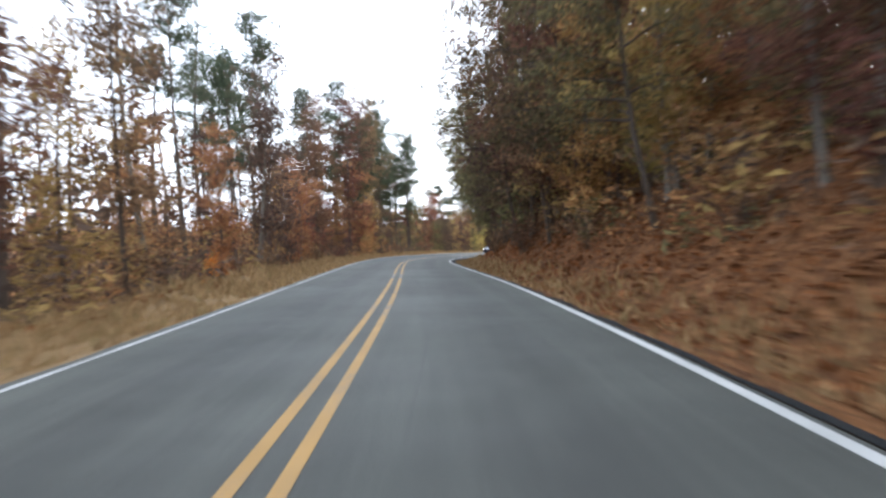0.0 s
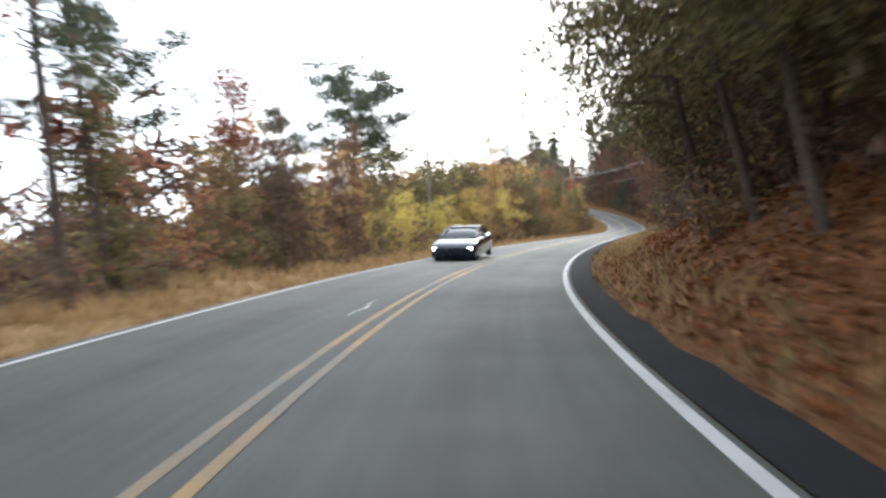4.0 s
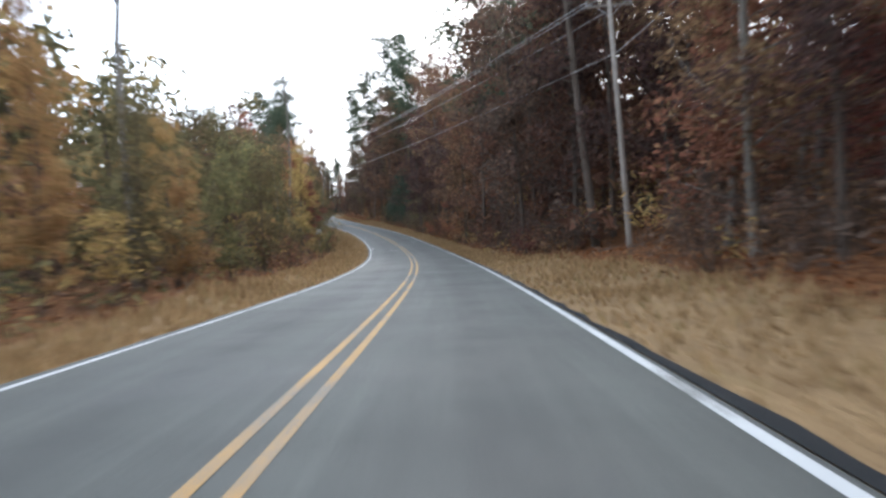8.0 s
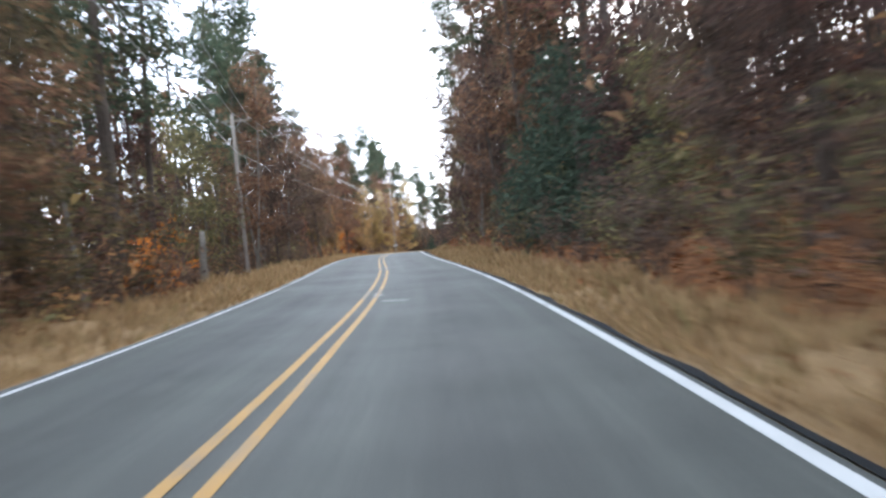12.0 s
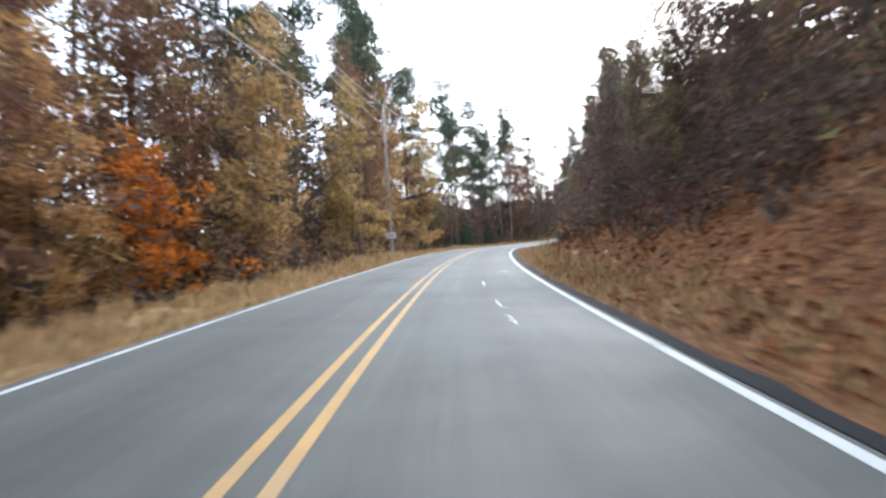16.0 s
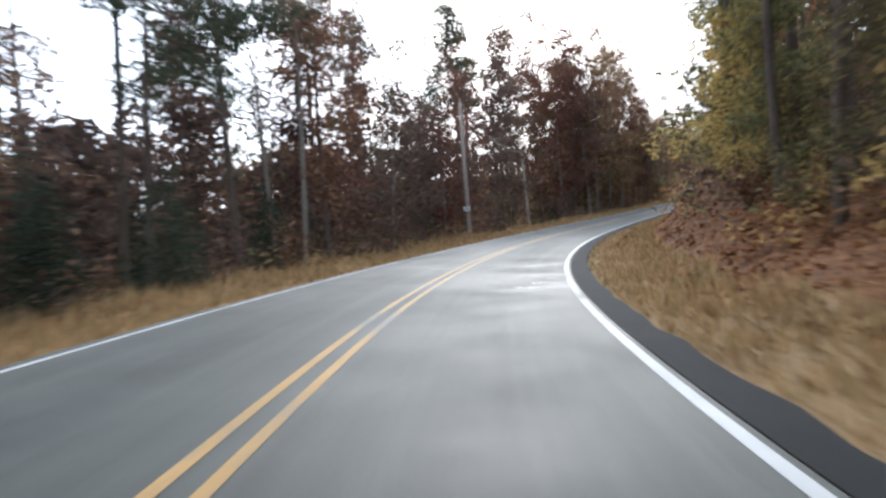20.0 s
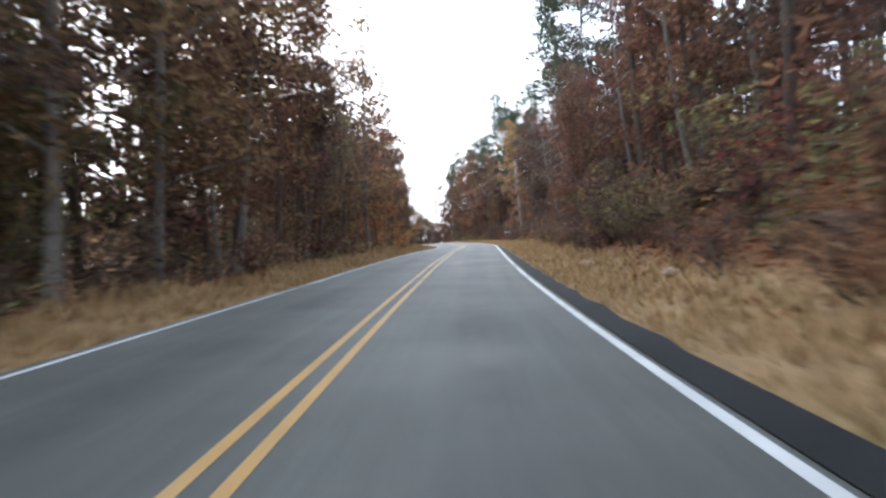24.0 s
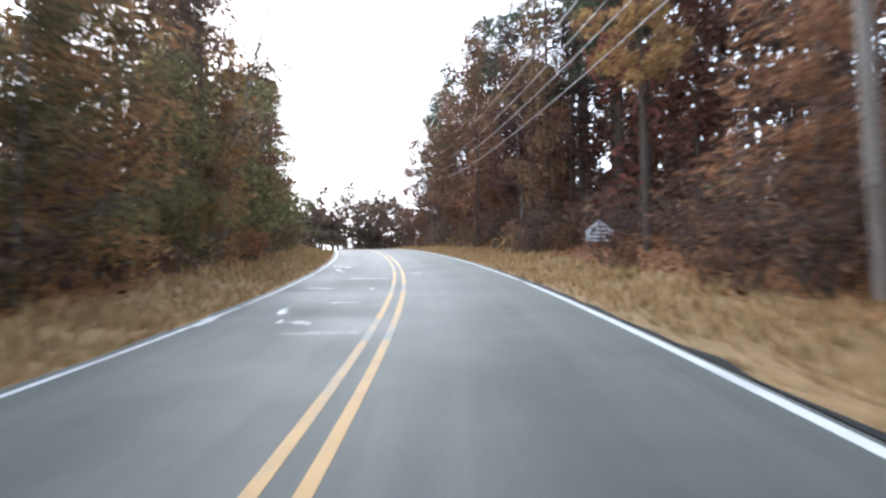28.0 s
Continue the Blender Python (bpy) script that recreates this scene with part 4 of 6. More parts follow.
def tree_line(s, side):
    """Offset at which the trees begin."""
    if side > 0:
        return EDGE_L + float(stations(s, LEFT_SIDE, 1)) + 1.6
    return -(LANE_R + 0.12 + float(stations(s, SHOULDER, 1)) + float(stations(s, RIGHT_SIDE, 1)) + max(0.8, 0.32 * float(stations(s, RIGHT_SIDE, 3)) * (float(stations(s, RIGHT_SIDE, 2)) > 2.2)) + 0.6)


for side, woods in ((1, LEFT_WOODS), (-1, RIGHT_WOODS)):
    for row, (gap, depth, spreadw) in enumerate(((4.4, 1.2, 1.3), (5.2, 5.0, 1.8))):
        rng = np.random.default_rng(100 + row + 10 * side)
        s = 4.0 + row
        while s < 730:
            mix = zone(woods, s)
            kind = choose(mix)
            o = tree_line(s, side) + side * (depth + float(rng.normal()) * spreadw * 0.6)
            if kind == "pine" and row == 0:
                o += side * 2
            sc = SIZES[kind] * float(rng.uniform(0.75, 1.15)) * (0.8 if row == 0 and kind != "pine" else 1.0) * tall(s, side)
            sparse = side > 0 and (500 < s < 532 or 20 < s < 110 or 600 < s < 660) and rng.uniform() < (0.3 if s < 120 else 0.12)
            ledges = side < 0 and 488 < s < 522 and o > -10.2
            if not is_clear(s, o) and not sparse and not ledges:
                set_plant(kind, s, o, sc, lean=float(rng.uniform(-2, 3.5)) if row == 0 else 0.0)
            s += gap * float(rng.uniform(0.6, 1.4))
    rng = np.random.default_rng(300 + side)
    s = 3.0
    while s < 728:
        mix = zone(woods, s)
        kind = choose(mix)
        kind = {"pine": "dull"}.get(kind, kind)
        if rng.uniform() < 0.45:
            kind = "dull" if rng.uniform() < 0.6 else "russet"
        o = tree_line(s, side) + side * float(rng.uniform(-0.9, 1.6))
        if not is_clear(s, o) and not (side < 0 and 486 < s < 521):
            set_plant(kind + "_shrub", s, o, float(rng.uniform(0.6, 1.25)))
        s += 5.4 * float(rng.uniform(0.6, 1.4))
    for k in range(26):
        s = float(rng.uniform(10, 720))
        o = tree_line(s, side) + side * float(rng.uniform(0.5, 4))
        if side < 0 and 488 < s < 522:
            o -= 3.0
        if not is_clear(s, o):
            set_plant("snag", s, o, float(rng.uniform(0.8, 1.2)), lean=float(rng.uniform(0, 6)))


# trees that stand out
rng = np.random.default_rng(400)
set_plant("cedar", 470, 7.3, 1.15, which=0)
set_plant("cedar", 480, 7.4, 0.9, which=1)
set_plant("cedar", 547.5, 10.2, 0.7, which=0)
set_plant("cedar", 481, 12.4, 1.1, which=1)
set_plant("cedar", 509, 9.0, 0.8, which=0)
set_plant("cedar", 316, -9.0, 1.8, which=0)
set_plant("cedar", 319.5, -8.6, 2.2, which=1)
set_plant("cedar", 323, -8.8, 2.3, which=0)
set_plant("cedar", 327, -8.6, 1.9, which=1)
set_plant("cedar", 530, -9.5, 1.5, which=0)
for i in range(11):
    set_plant("cedar", 466 + i * 3.1 + float(rng.uniform(-1, 1)), float(rng.uniform(9.3, 13.5)), float(rng.uniform(0.75, 1.25)))
for i in range(7):
    set_plant("cedar", 452 + i * 2.6, -float(rng.uniform(8.2, 9.8)), float(rng.uniform(1.7, 2.3)))
for i in range(5):
    set_plant("cedar", 520 + i * 7.0, -float(rng.uniform(9.8, 12)), float(rng.uniform(0.9, 1.5)))
for i in range(26):
    s = 492 + i * 3.4 + float(rng.uniform(-1, 1))
    set_plant(("dull_shrub", "olive_shrub", "russet_shrub", "olive_shrub")[i % 4], s, tree_line(s, -1) + float(rng.uniform(-0.6, 0.9)) - (3.0 if s < 521 else 0.0), float(rng.uniform(0.8, 1.2)), lean=10.0)
for i in range(34):
    s = 532 + i * 2.0
    set_plant(("dull_shrub", "olive_shrub", "dull_shrub", "russet_shrub")[i % 4], s, tree_line(s, -1) + float(rng.uniform(0.4, 1.6)), float(rng.uniform(0.4, 0.75)))
for i in range(44):
    s = 206 + i * 2.0
    if not 230 < s < 240:
        set_plant(("dull_shrub", "russet_shrub", "dull_shrub")[i % 3], s, tree_line(s, -1) - float(rng.uniform(0.8, 2.8)), float(rng.uniform(0.7, 1.1)))
for i in range(48):
    s = 600 + i * 2.0
    if not 650 < s < 660:
        set_plant(("dull_shrub", "russet_shrub", "dull_shrub")[i % 3], s, tree_line(s, -1) - float(rng.uniform(0.8, 2.8)), float(rng.uniform(0.7, 1.1)))
for i in range(18):
    s = 112 + i * 2.0
    set_plant(("dull_shrub", "olive_shrub", "russet_shrub")[i % 3], s, tree_line(s, -1) - float(rng.uniform(0.2, 1.8)), float(rng.uniform(0.8, 1.2)))
for i in range(20):
    s = 630 + i * 2.1
    if not 652 < s < 660:
        set_plant("dull_shrub" if i % 3 else "russet_shrub", s, tree_line(s, -1) + float(rng.uniform(-1.0, 1.0)), float(rng.uniform(0.6, 1.0)))
for i in range(34):
    s = 392 + i * 1.6
    set_plant(("dull_shrub", "dull_shrub", "russet_shrub")[i % 3], s, tree_line(s, -1) - 0.5 + float(rng.uniform(-1.2, 1.2)), float(rng.uniform(0.75, 1.2)))
for i in range(8):
    set_plant("dull", 396 + i * 5.6, tree_line(396 + i * 5.6, -1) - float(rng.uniform(0.6, 1.6)), float(rng.uniform(0.48, 0.62)) - 0.025 * i)
for i in range(16):
    s = 294 + i * 2.3
    set_plant("dull_shrub" if i % 3 else "olive_shrub", s, tree_line(s, -1) + float(rng.uniform(-1.2, 0.6)), float(rng.uniform(0.6, 0.95)))
for i in range(4):
    set_plant("orange_shrub", 274 + i * 5.4, tree_line(274 + i * 5.4, -1) + float(rng.uniform(-0.6, 0.3)), float(rng.uniform(0.6, 0.95)))


def stand_out(trees):
    """Trees that are seen singly: s, o, kind, scale."""
    global rng
    for s, o, k, sc in trees:
        rng = np.random.default_rng(500 + int(s * 10) + int(abs(o) * 7))
        set_plant(k, s, o, sc, lean=12.0 if o in (-8.3, -7.1, -7.2, -7.3, -7.9) else 3.0 if (s, k) == (134, "pine") else 1.5 if k == "poplar" else 0.0)


stand_out([
    (30, -11.0, "yellow", 0.5), (52, -8.6, "gold", 0.9), (58, -10.2, "yellow", 0.5), (60, -9.0, "gold", 1.0), (62, 11.0, "poplar", 1.1),
    (58, -7.6, "russet", 1.0), (66, -7.7, "russet", 1.0), (71, -7.5, "dull", 1.1), (68, 10.0, "flame", 0.55), (76, -7.7, "russet", 1.05), (84, -7.6, "russet", 1.1), (98, -8.6, "russet", 1.05), (86, 9.4, "dull", 0.6), (90, 8.9, "red", 0.6), (95, 9.6, "dull", 0.75)])
stand_out([
    (100, 21.6, "pine", 0.95), (104, -7.9, "olive", 1.1), (105, 20.7, "pine", 1.0), (105, 13.5, "poplar", 1.0), (106, 8.8, "russet", 1.1), (109, 9.6, "orange", 1.05), (112, 8.9, "gold", 0.8), (116, 9.8, "russet", 1.05), (118, -8.4, "dull", 1.1),
    (118, -8.6, "olive", 0.95), (126, -8.8, "olive", 1.0), (128, -10.2, "olive", 1.05), (133, -10.6, "olive", 1.2), (133, 22.1, "pine", 1.15),
    (134, 16.7, "pine", 0.95), (135, -10.4, "olive", 0.9), (137, 19.2, "pine", 0.95), (138, -9.2, "russet", 1.0), (148, 20.4, "flat_pine", 0.85)])
stand_out([
    (148, 14.0, "red", 0.95), (139, 9.0, "olive", 0.42), (144, 8.6, "dull", 0.4), (156, 9.4, "yellow", 0.55), (160, 12.5, "gold", 0.55), (164, 10.1, "yellow", 0.8), (171, 20.0, "red", 1.0),
    (176, 26.6, "flat_pine", 0.75), (179, 18.8, "flat_pine", 0.85), (158.5, 8.3, "yellow", 0.5), (167.5, 8.7, "yellow", 0.62), (174, 8.5, "yellow", 0.75), (181, 8.8, "gold", 0.5), (183, 11.0, "olive", 0.65), (183, 22.6, "flat_pine", 1.0),
    (188, 25.5, "flat_pine", 1.05), (188, 8.8, "yellow", 0.8), (190, 9.8, "gold", 0.75), (194, 11.2, "gold", 0.75), (197, 8.9, "olive", 0.5), (203, 8.9, "olive", 0.55),
    (225, -13.5, "poplar", 1.05)])
stand_out([
    (240, -15.0, "dull", 1.25), (243, -14.0, "russet", 1.2), (246, 9.4, "olive", 0.6), (246, -16.0, "russet", 1.2), (248, -11.0, "russet", 1.2),
    (250, -12.0, "poplar", 1.1), (251, 8.8, "gold", 0.5), (252, -13.0, "dull", 1.25), (257, -12.0, "russet", 1.2), (266, 8.8, "gold", 0.62),
    (258, -11.0, "poplar", 1.1), (277, 10.4, "orange", 0.95), (319, 8.8, "flame", 0.5), (262, -11.5, "gold", 0.9), (265, 11.0, "olive", 0.6), (267, -12.5, "russet", 1.2),
    (272, 9.6, "gold", 0.5), (273, -10.6, "poplar", 1.1)])
stand_out([
    (280, 10.5, "gold", 0.55), (281, -11.5, "poplar", 1.1), (284, -8.2, "orange", 0.45), (285, -9.2, "poplar", 1.0), (283, -7.0, "poplar", 1.05), (291.5, -8.5, "poplar", 0.95), (290, 12.0, "red", 1.0),
    (290, -8.0, "orange", 0.5), (293, -10.0, "poplar", 1.0), (303, -7.8, "dull", 0.5), (307, -8.6, "dull", 0.6), (313, -8.2, "dull", 0.55),
    (310, -8.0, "olive", 0.45), (335, 13.0, "flame", 0.95)])
stand_out([
    (355, 14.2, "pine", 1.1), (366, 9.0, "red", 0.5), (374, 9.4, "gold", 0.45), (386, 12.0, "russet", 1.0), (387, 13.0, "pine", 1.0),
    (390, 14.0, "russet", 1.1), (383, 9.2, "gold", 0.5), (388, 9.6, "gold", 0.55), (395, 13.0, "russet", 1.0), (398, 13.5, "russet", 1.0), (402, 14.5, "gold", 1.1),
    (405.5, 11.0, "flame", 1.4), (408, 14.2, "russet", 1.1)])
stand_out([
    (412, 15.5, "gold", 1.15), (415, 9.4, "oak", 1.05), (409, 8.7, "gold", 0.36), (415, 11.5, "pine", 1.0), (417, 11.0, "gold", 1.1), (418, 13.5, "russet", 1.1),
    (428, 8.8, "gold", 0.9), (440, 10.5, "poplar", 0.95), (441, 9.0, "gold", 1.25), (442, 15.9, "pine", 0.9), (447, 9.4, "gold", 1.2),
    (448, 12.7, "pine", 0.95)])
stand_out([
    (452, 10.6, "russet", 1.1), (455, 11.5, "gold", 1.0), (454.5, 8.6, "gold", 1.15), (459.6, 9.0, "oak", 1.0), (463, 11.3, "dull", 0.95), (470, 14.5, "gold", 1.0),
    (473, -9.4, "gold", 0.9), (477, -12.1, "pine", 0.75), (478, -8.7, "pine", 0.8), (484, -9.2, "pine", 0.75), (489, -9.2, "gold", 0.95), (494, -9.4, "olive", 1.0),
    (499, 19.3, "pine", 0.8), (501, 18.3, "pine", 0.85), (513, 15.6, "pine", 0.9)])
stand_out([
    (535, 18.8, "pine", 0.8), (547, -8.7, "orange", 0.75), (549, -9.8, "gold", 0.6), (575, 9.5, "poplar", 1.0), (612, 8.8, "poplar", 1.05),
    (636, 9.2, "poplar", 1.0), (657, 8.6, "dull", 1.1), (653, -9.7, "tall_gold", 1.1), (658, 8.8, "orange", 0.5), (665, -13.0, "flat_pine", 1.05), (687, -9.6, "pine", 0.8),
    (712, -10.0, "pine", 0.85)])


# trees that lean out over the road from the top of the bank
rng = np.random.default_rng(470)
for i in range(14):
    s = 50 + i * 6.9 + float(rng.uniform(-1.2, 1.2))
    set_plant("overhang", s, tree_line(s, -1) + float(rng.uniform(-0.4, 0.5)), float(rng.uniform(0.85, 1.08)), spin=float(rng.uniform(-22, 22)), which=(0, 2, 1, 0, 3, 2)[i % 6])

for s, o, which in ((130.6, -7.3, 0), (138, -7.2, 2)):
    set_plant("overhang", s, o, 1.05, spin=float(rng.uniform(-15, 15)), which=which)


def join_shrubs(keep):
    """The shrubs deepest in the wood become one mass of undergrowth."""
    vs, fs, ms, mats, k = [], [], [], [], 0
    for _, t in sorted(shrubs, key=lambda q: q[0])[keep:]:
        for child in list(t.children):
            me = child.data
            v = np.empty(len(me.vertices) * 3)
            me.vertices.foreach_get("co", v)
            m = np.array(t.matrix_basis)
            vs.append(v.reshape(-1, 3) @ m[:3, :3].T + m[:3, 3])
            if me.materials[0] not in mats:
                mats.append(me.materials[0])
            fs += [[i + k for i in f.vertices] for f in me.polygons]
            ms += [mats.index(me.materials[0])] * len(me.polygons)
            k += len(me.vertices)
            bpy.data.objects.remove(child)
        bpy.data.objects.remove(t)
    ob = mesh_object("undergrowth", np.concatenate(vs), fs, mats, slots=ms)
    tagged(ob, "tangled brown and russet brush under the trees", "undergrowth", kind="stuff")


# kinds that stand nowhere are taken away
for pool in STOCK.values():
    for proto in pool:
        if proto.name not in used:
            for child in list(proto.children):
                bpy.data.objects.remove(child)
            bpy.data.objects.remove(proto)
join_shrubs(290)


def deep_woods(name, side, woods, label):
    """The wood behind the first rows, as one mass."""
    r = np.random.default_rng(3 if side > 0 else 4)
    names = list(LEAVES)
    vs, fs, ms, k = [], [], [], 0
    for s in np.arange(0, 732, 2.1):
        mix = zone(woods, s)
        thin = side > 0 and (s < 150 or 440 < s < 540)
        for rowd in ((10, 16, 24) if thin else (9, 14, 20, 28, 38)):
            if r.uniform() < (0.1 if side > 0 and 436 < s < 548 and rowd in (10, 16) else 0.68 if thin and s < 350 else 0.55 if thin else 0.76 if side > 0 and 600 < s < 665 else 0.7 if side > 0 and s > 540 else 0.22 if side < 0 and (225 < s < 262 or 640 < s < 700) else 0.6 if side < 0 and 262 < s < 340 else 0.42):
                continue
            kind = list(mix)[int(r.choice(len(mix), p=np.array(list(mix.values()), float) / sum(mix.values())))]
            ss, o = s + r.normal() * 2, tree_line(s, side) + side * (rowd + r.normal() * 2.5)
            x, y, z = place(np.clip(ss, 0, 731), o)
            h = r.uniform(19, 25) if kind == "pine" else r.uniform(13, 20)
            h *= tall(s, side)
            if side > 0 and 436 < s < 548 and rowd in (10, 16):
                h *= 0.5
            v, f = tube([(x, y, z - 0.5), (x + r.normal() * 0.2, y + r.normal() * 0.2, z + h * 0.5), (x + r.normal() * 0.5, y + r.normal() * 0.5, z + h)], [0.19, 0.12, 0.03], 5)
            vs.append(v); fs += [[i + k for i in q] for q in f]; ms += [len(names)] * len(f); k += len(v)
            low = 0.5 if kind == "pine" else 0.04
            m = 12
            fr = r.uniform(low, 1, m)
            rr = (1.25 - fr) * (2.2 if kind == "pine" else 2.9)
            a = r.uniform(0, 6.28, m)
            cc = np.stack([x + np.cos(a) * rr, y + np.sin(a) * rr, z + fr * h], -1)
            v, f = sprays(cc, r.uniform(1.0, 1.9, m), 760 if side > 0 and 505 < s < 600 else 480, 0.8, r, 0.7, 0.35 if kind == "pine" else 0.8)
            if side > 0 and 510 < s < 556:
                v, f = v[:1200], f[:400]
            vs.append(v); fs += (f + k).tolist(); ms += [names.index(kind)] * len(f); k += len(v)
    ob = mesh_object(name, np.concatenate(vs), fs, [LEAVES[q] for q in names] + [BARK], slots=ms)
    return tagged(ob, label, "woods", kind="stuff")


def thicket():
    """Saplings and brush that fill the wood low down."""
    r = np.random.default_rng(17)
    names = ["dull", "russet", "olive", "gold", "orange", "red"]
    vs, fs, ms, k = [], [], [], 0
    for side, woods in ((1, LEFT_WOODS), (-1, RIGHT_WOODS)):
        for s in np.arange(1, 730, 1.5):
            mix = zone(woods, s)
            for deep in (4.0, 8.0, 13.0, 19.0, 27.0, 36.0, 45.0):
                open_side = side > 0 and (s < 150 or 400 < s < 580)
                if deep > 30 and not open_side:
                    continue
                if r.uniform() < (0.05 if side > 0 and (s < 150 or 380 < s < 560 or s > 580) else 0.2):
                    continue
                o = tree_line(s, side) + side * (deep + r.uniform(-2, 2))
                x, y, z = place(float(np.clip(s + r.normal(), 0, 731)), o)
                h = r.uniform(1.8, 3.6) + (0.14 if side > 0 else 0.1) * deep + (4.0 if side > 0 and 512 < s < 600 else 2.2 if side > 0 and 385 < s < 560 else 1.6 if side > 0 and s < 150 else 0) + (2.0 if deep > 30 else 0)
                pick = [q for q in mix if q in names]
                kind = pick[int(r.choice(len(pick)))] if r.uniform() < 0.45 else ("dull" if r.uniform() < 0.6 else "russet")
                cc = np.stack([x + r.normal(size=6) * 0.9, y + r.normal(size=6) * 0.9, z + r.uniform(0.05, 1, 6) * h], -1)
                v, f = sprays(cc, r.uniform(0.5, 1.1, 6) * (1.6 if deep > 30 else 1), 56, 0.5 if deep < 6 else 0.66 if deep < 30 else 0.95, r)
                vs.append(v); fs.append(f + k); ms += [names.index(kind)] * len(f); k += len(v)
    ob = mesh_object("thicket", np.concatenate(vs), np.concatenate(fs), [LEAVES[q] for q in names], slots=ms)
    tagged(ob, "brown and russet saplings filling the wood low down", "thicket", kind="stuff")


thicket()
deep_woods("far_woods", 1, LEFT_WOODS, "deep autumn woods behind the roadside trees")
deep_woods("far_woods", -1, RIGHT_WOODS, "deep autumn woods on the hillside")


def distant_ridge():
    """Tree tops that close the view where the road ends and behind the start."""
    r = np.random.default_rng(9)
    vs, fs, k = [], [], 0
    for end, s0 in ((1, 728), (-1, 3)):
        for i in range(150):
            s, o = s0, r.uniform(-36, 36) * (2 if i % 2 else 1)
            x, y = road_xy(s, o)
            h = float(np.interp(s, S, HEAD))
            close = i % 2 == 0
            out = end * (r.uniform(3, 14) if close else r.uniform(14, 60))
            x, y = float(x) - math.sin(h) * out, float(y) + math.cos(h) * out
            z = float(np.interp(s, S, AZ)) + r.uniform(-1, 0.5)
            hh = r.uniform(4, 8) if close else r.uniform(9, 16)
            m = 8
            cc = np.stack([x + r.normal(size=m) * 2, y + r.normal(size=m) * 2, z + r.uniform(0.1, 1, m) * hh], -1)
            v, f = sprays(cc, r.uniform(1.2, 2.2, m), 420, 0.9, r)
            vs.append(v); fs.append(f + k); k += len(v)
            v, f = tube([(x, y, z - 1), (x, y, z + hh)], [0.2, 0.05], 5)
            vs.append(v); fs.append(np.array([[q[0], q[1], q[2]] for q in f] + [[q[0], q[2], q[3]] for q in f]) + k); k += len(v)
    ob = mesh_object("far_woods", np.concatenate(vs), np.concatenate(fs), LEAVES["dull"])
    tagged(ob, "distant brown and green tree line closing the road", "woods", kind="stuff")


distant_ridge()


def outer_woods():
    """The forest going on beyond the roadside woods."""
    r = np.random.default_rng(23)
    names = ["dull", "russet", "olive", "pine", "gold"]
    vs, fs, ms, k = [], [], [], 0
    for i in range(3400):
        side = 1 if i % 2 else -1
        s, d = r.uniform(0, 731), 52 + 150 * r.uniform() ** 1.3
        x, y = (float(q) for q in road_xy(s, side * d))
        if np.min((AX - x) ** 2 + (AY - y) ** 2) < 47 ** 2:
            continue
        mix_d = min(max((d - 60) / 300, 0), 1)
        z = float(terrain(s, side * 60)) * (1 - mix_d) - 9 * mix_d - 1.6
        h = r.uniform(6, 10) if side > 0 else r.uniform(8, 13)
        v, f = tube([(x, y, z - 1), (x, y, z + h * 0.9)], [0.2, 0.05], 4)
        vs.append(v); fs += [[a + k for a in q] for q in f]; ms += [len(names)] * len(f); k += len(v)
        a, fr = r.uniform(0, 6.28, 8), r.uniform(0.15, 1, 8)
        rr = (1.3 - fr) * 2.6
        cc = np.stack([x + np.cos(a) * rr, y + np.sin(a) * rr, z + fr * h], -1)
        v, f = sprays(cc, r.uniform(1.2, 2.0, 8), 90, 1.5, r, 0.7, 0.8)
        vs.append(v); fs += (f + k).tolist(); ms += [int(r.choice(5, p=[0.35, 0.3, 0.15, 0.12, 0.08]))] * len(f); k += len(v)
    ob = mesh_object("far_woods", np.concatenate(vs), fs, [LEAVES[q] for q in names] + [BARK], slots=ms)
    tagged(ob, "autumn forest going on beyond the roadside woods", "woods", kind="stuff")


outer_woods()


def undergrowth():
    """The thicket along the foot of the woods."""
    r = np.random.default_rng(15)
    names = ["dull", "russet", "olive", "orange", "gold"]
    vs, fs, ms, k = [], [], [], 0
    for side, woods in ((1, LEFT_WOODS), (-1, RIGHT_WOODS)):
        for s in np.arange(2, 730, 1.1):
            for deep in (0.3, 2.6, 5.5, 9.0):
                o = tree_line(s, side) + side * (deep + r.uniform(-0.8, 0.8))
                if is_clear(s, o):
                    continue
                x, y, z = place(min(s + r.normal() * 0.5, 731), o)
                h = r.uniform(0.5, 1.7) * (1 + 0.12 * deep)
                mix = zone(woods, s)
                kind = list(mix)[int(r.choice(len(mix)))]
                kind = kind if kind in names and r.uniform() < 0.5 else names[int(r.choice(5, p=[0.55, 0.3, 0.09, 0.03, 0.03]))]
                cc = np.stack([x + r.normal(size=4) * 0.6, y + r.normal(size=4) * 0.6, z + r.uniform(0.1, 1, 4) * h], -1)
                v, f = sprays(cc, r.uniform(0.4, 0.8, 4), 44 if deep < 3 else 30, 0.3 if deep < 3 else 0.45, r)
                vs.append(v); fs.append(f + k); ms += [names.index(kind)] * len(f); k += len(v)
    ob = mesh_object("undergrowth", np.concatenate(vs), np.concatenate(fs), [LEAVES[q] for q in names], slots=ms)
    tagged(ob, "dense brown undergrowth along the foot of the woods", "undergrowth", kind="stuff")


undergrowth()


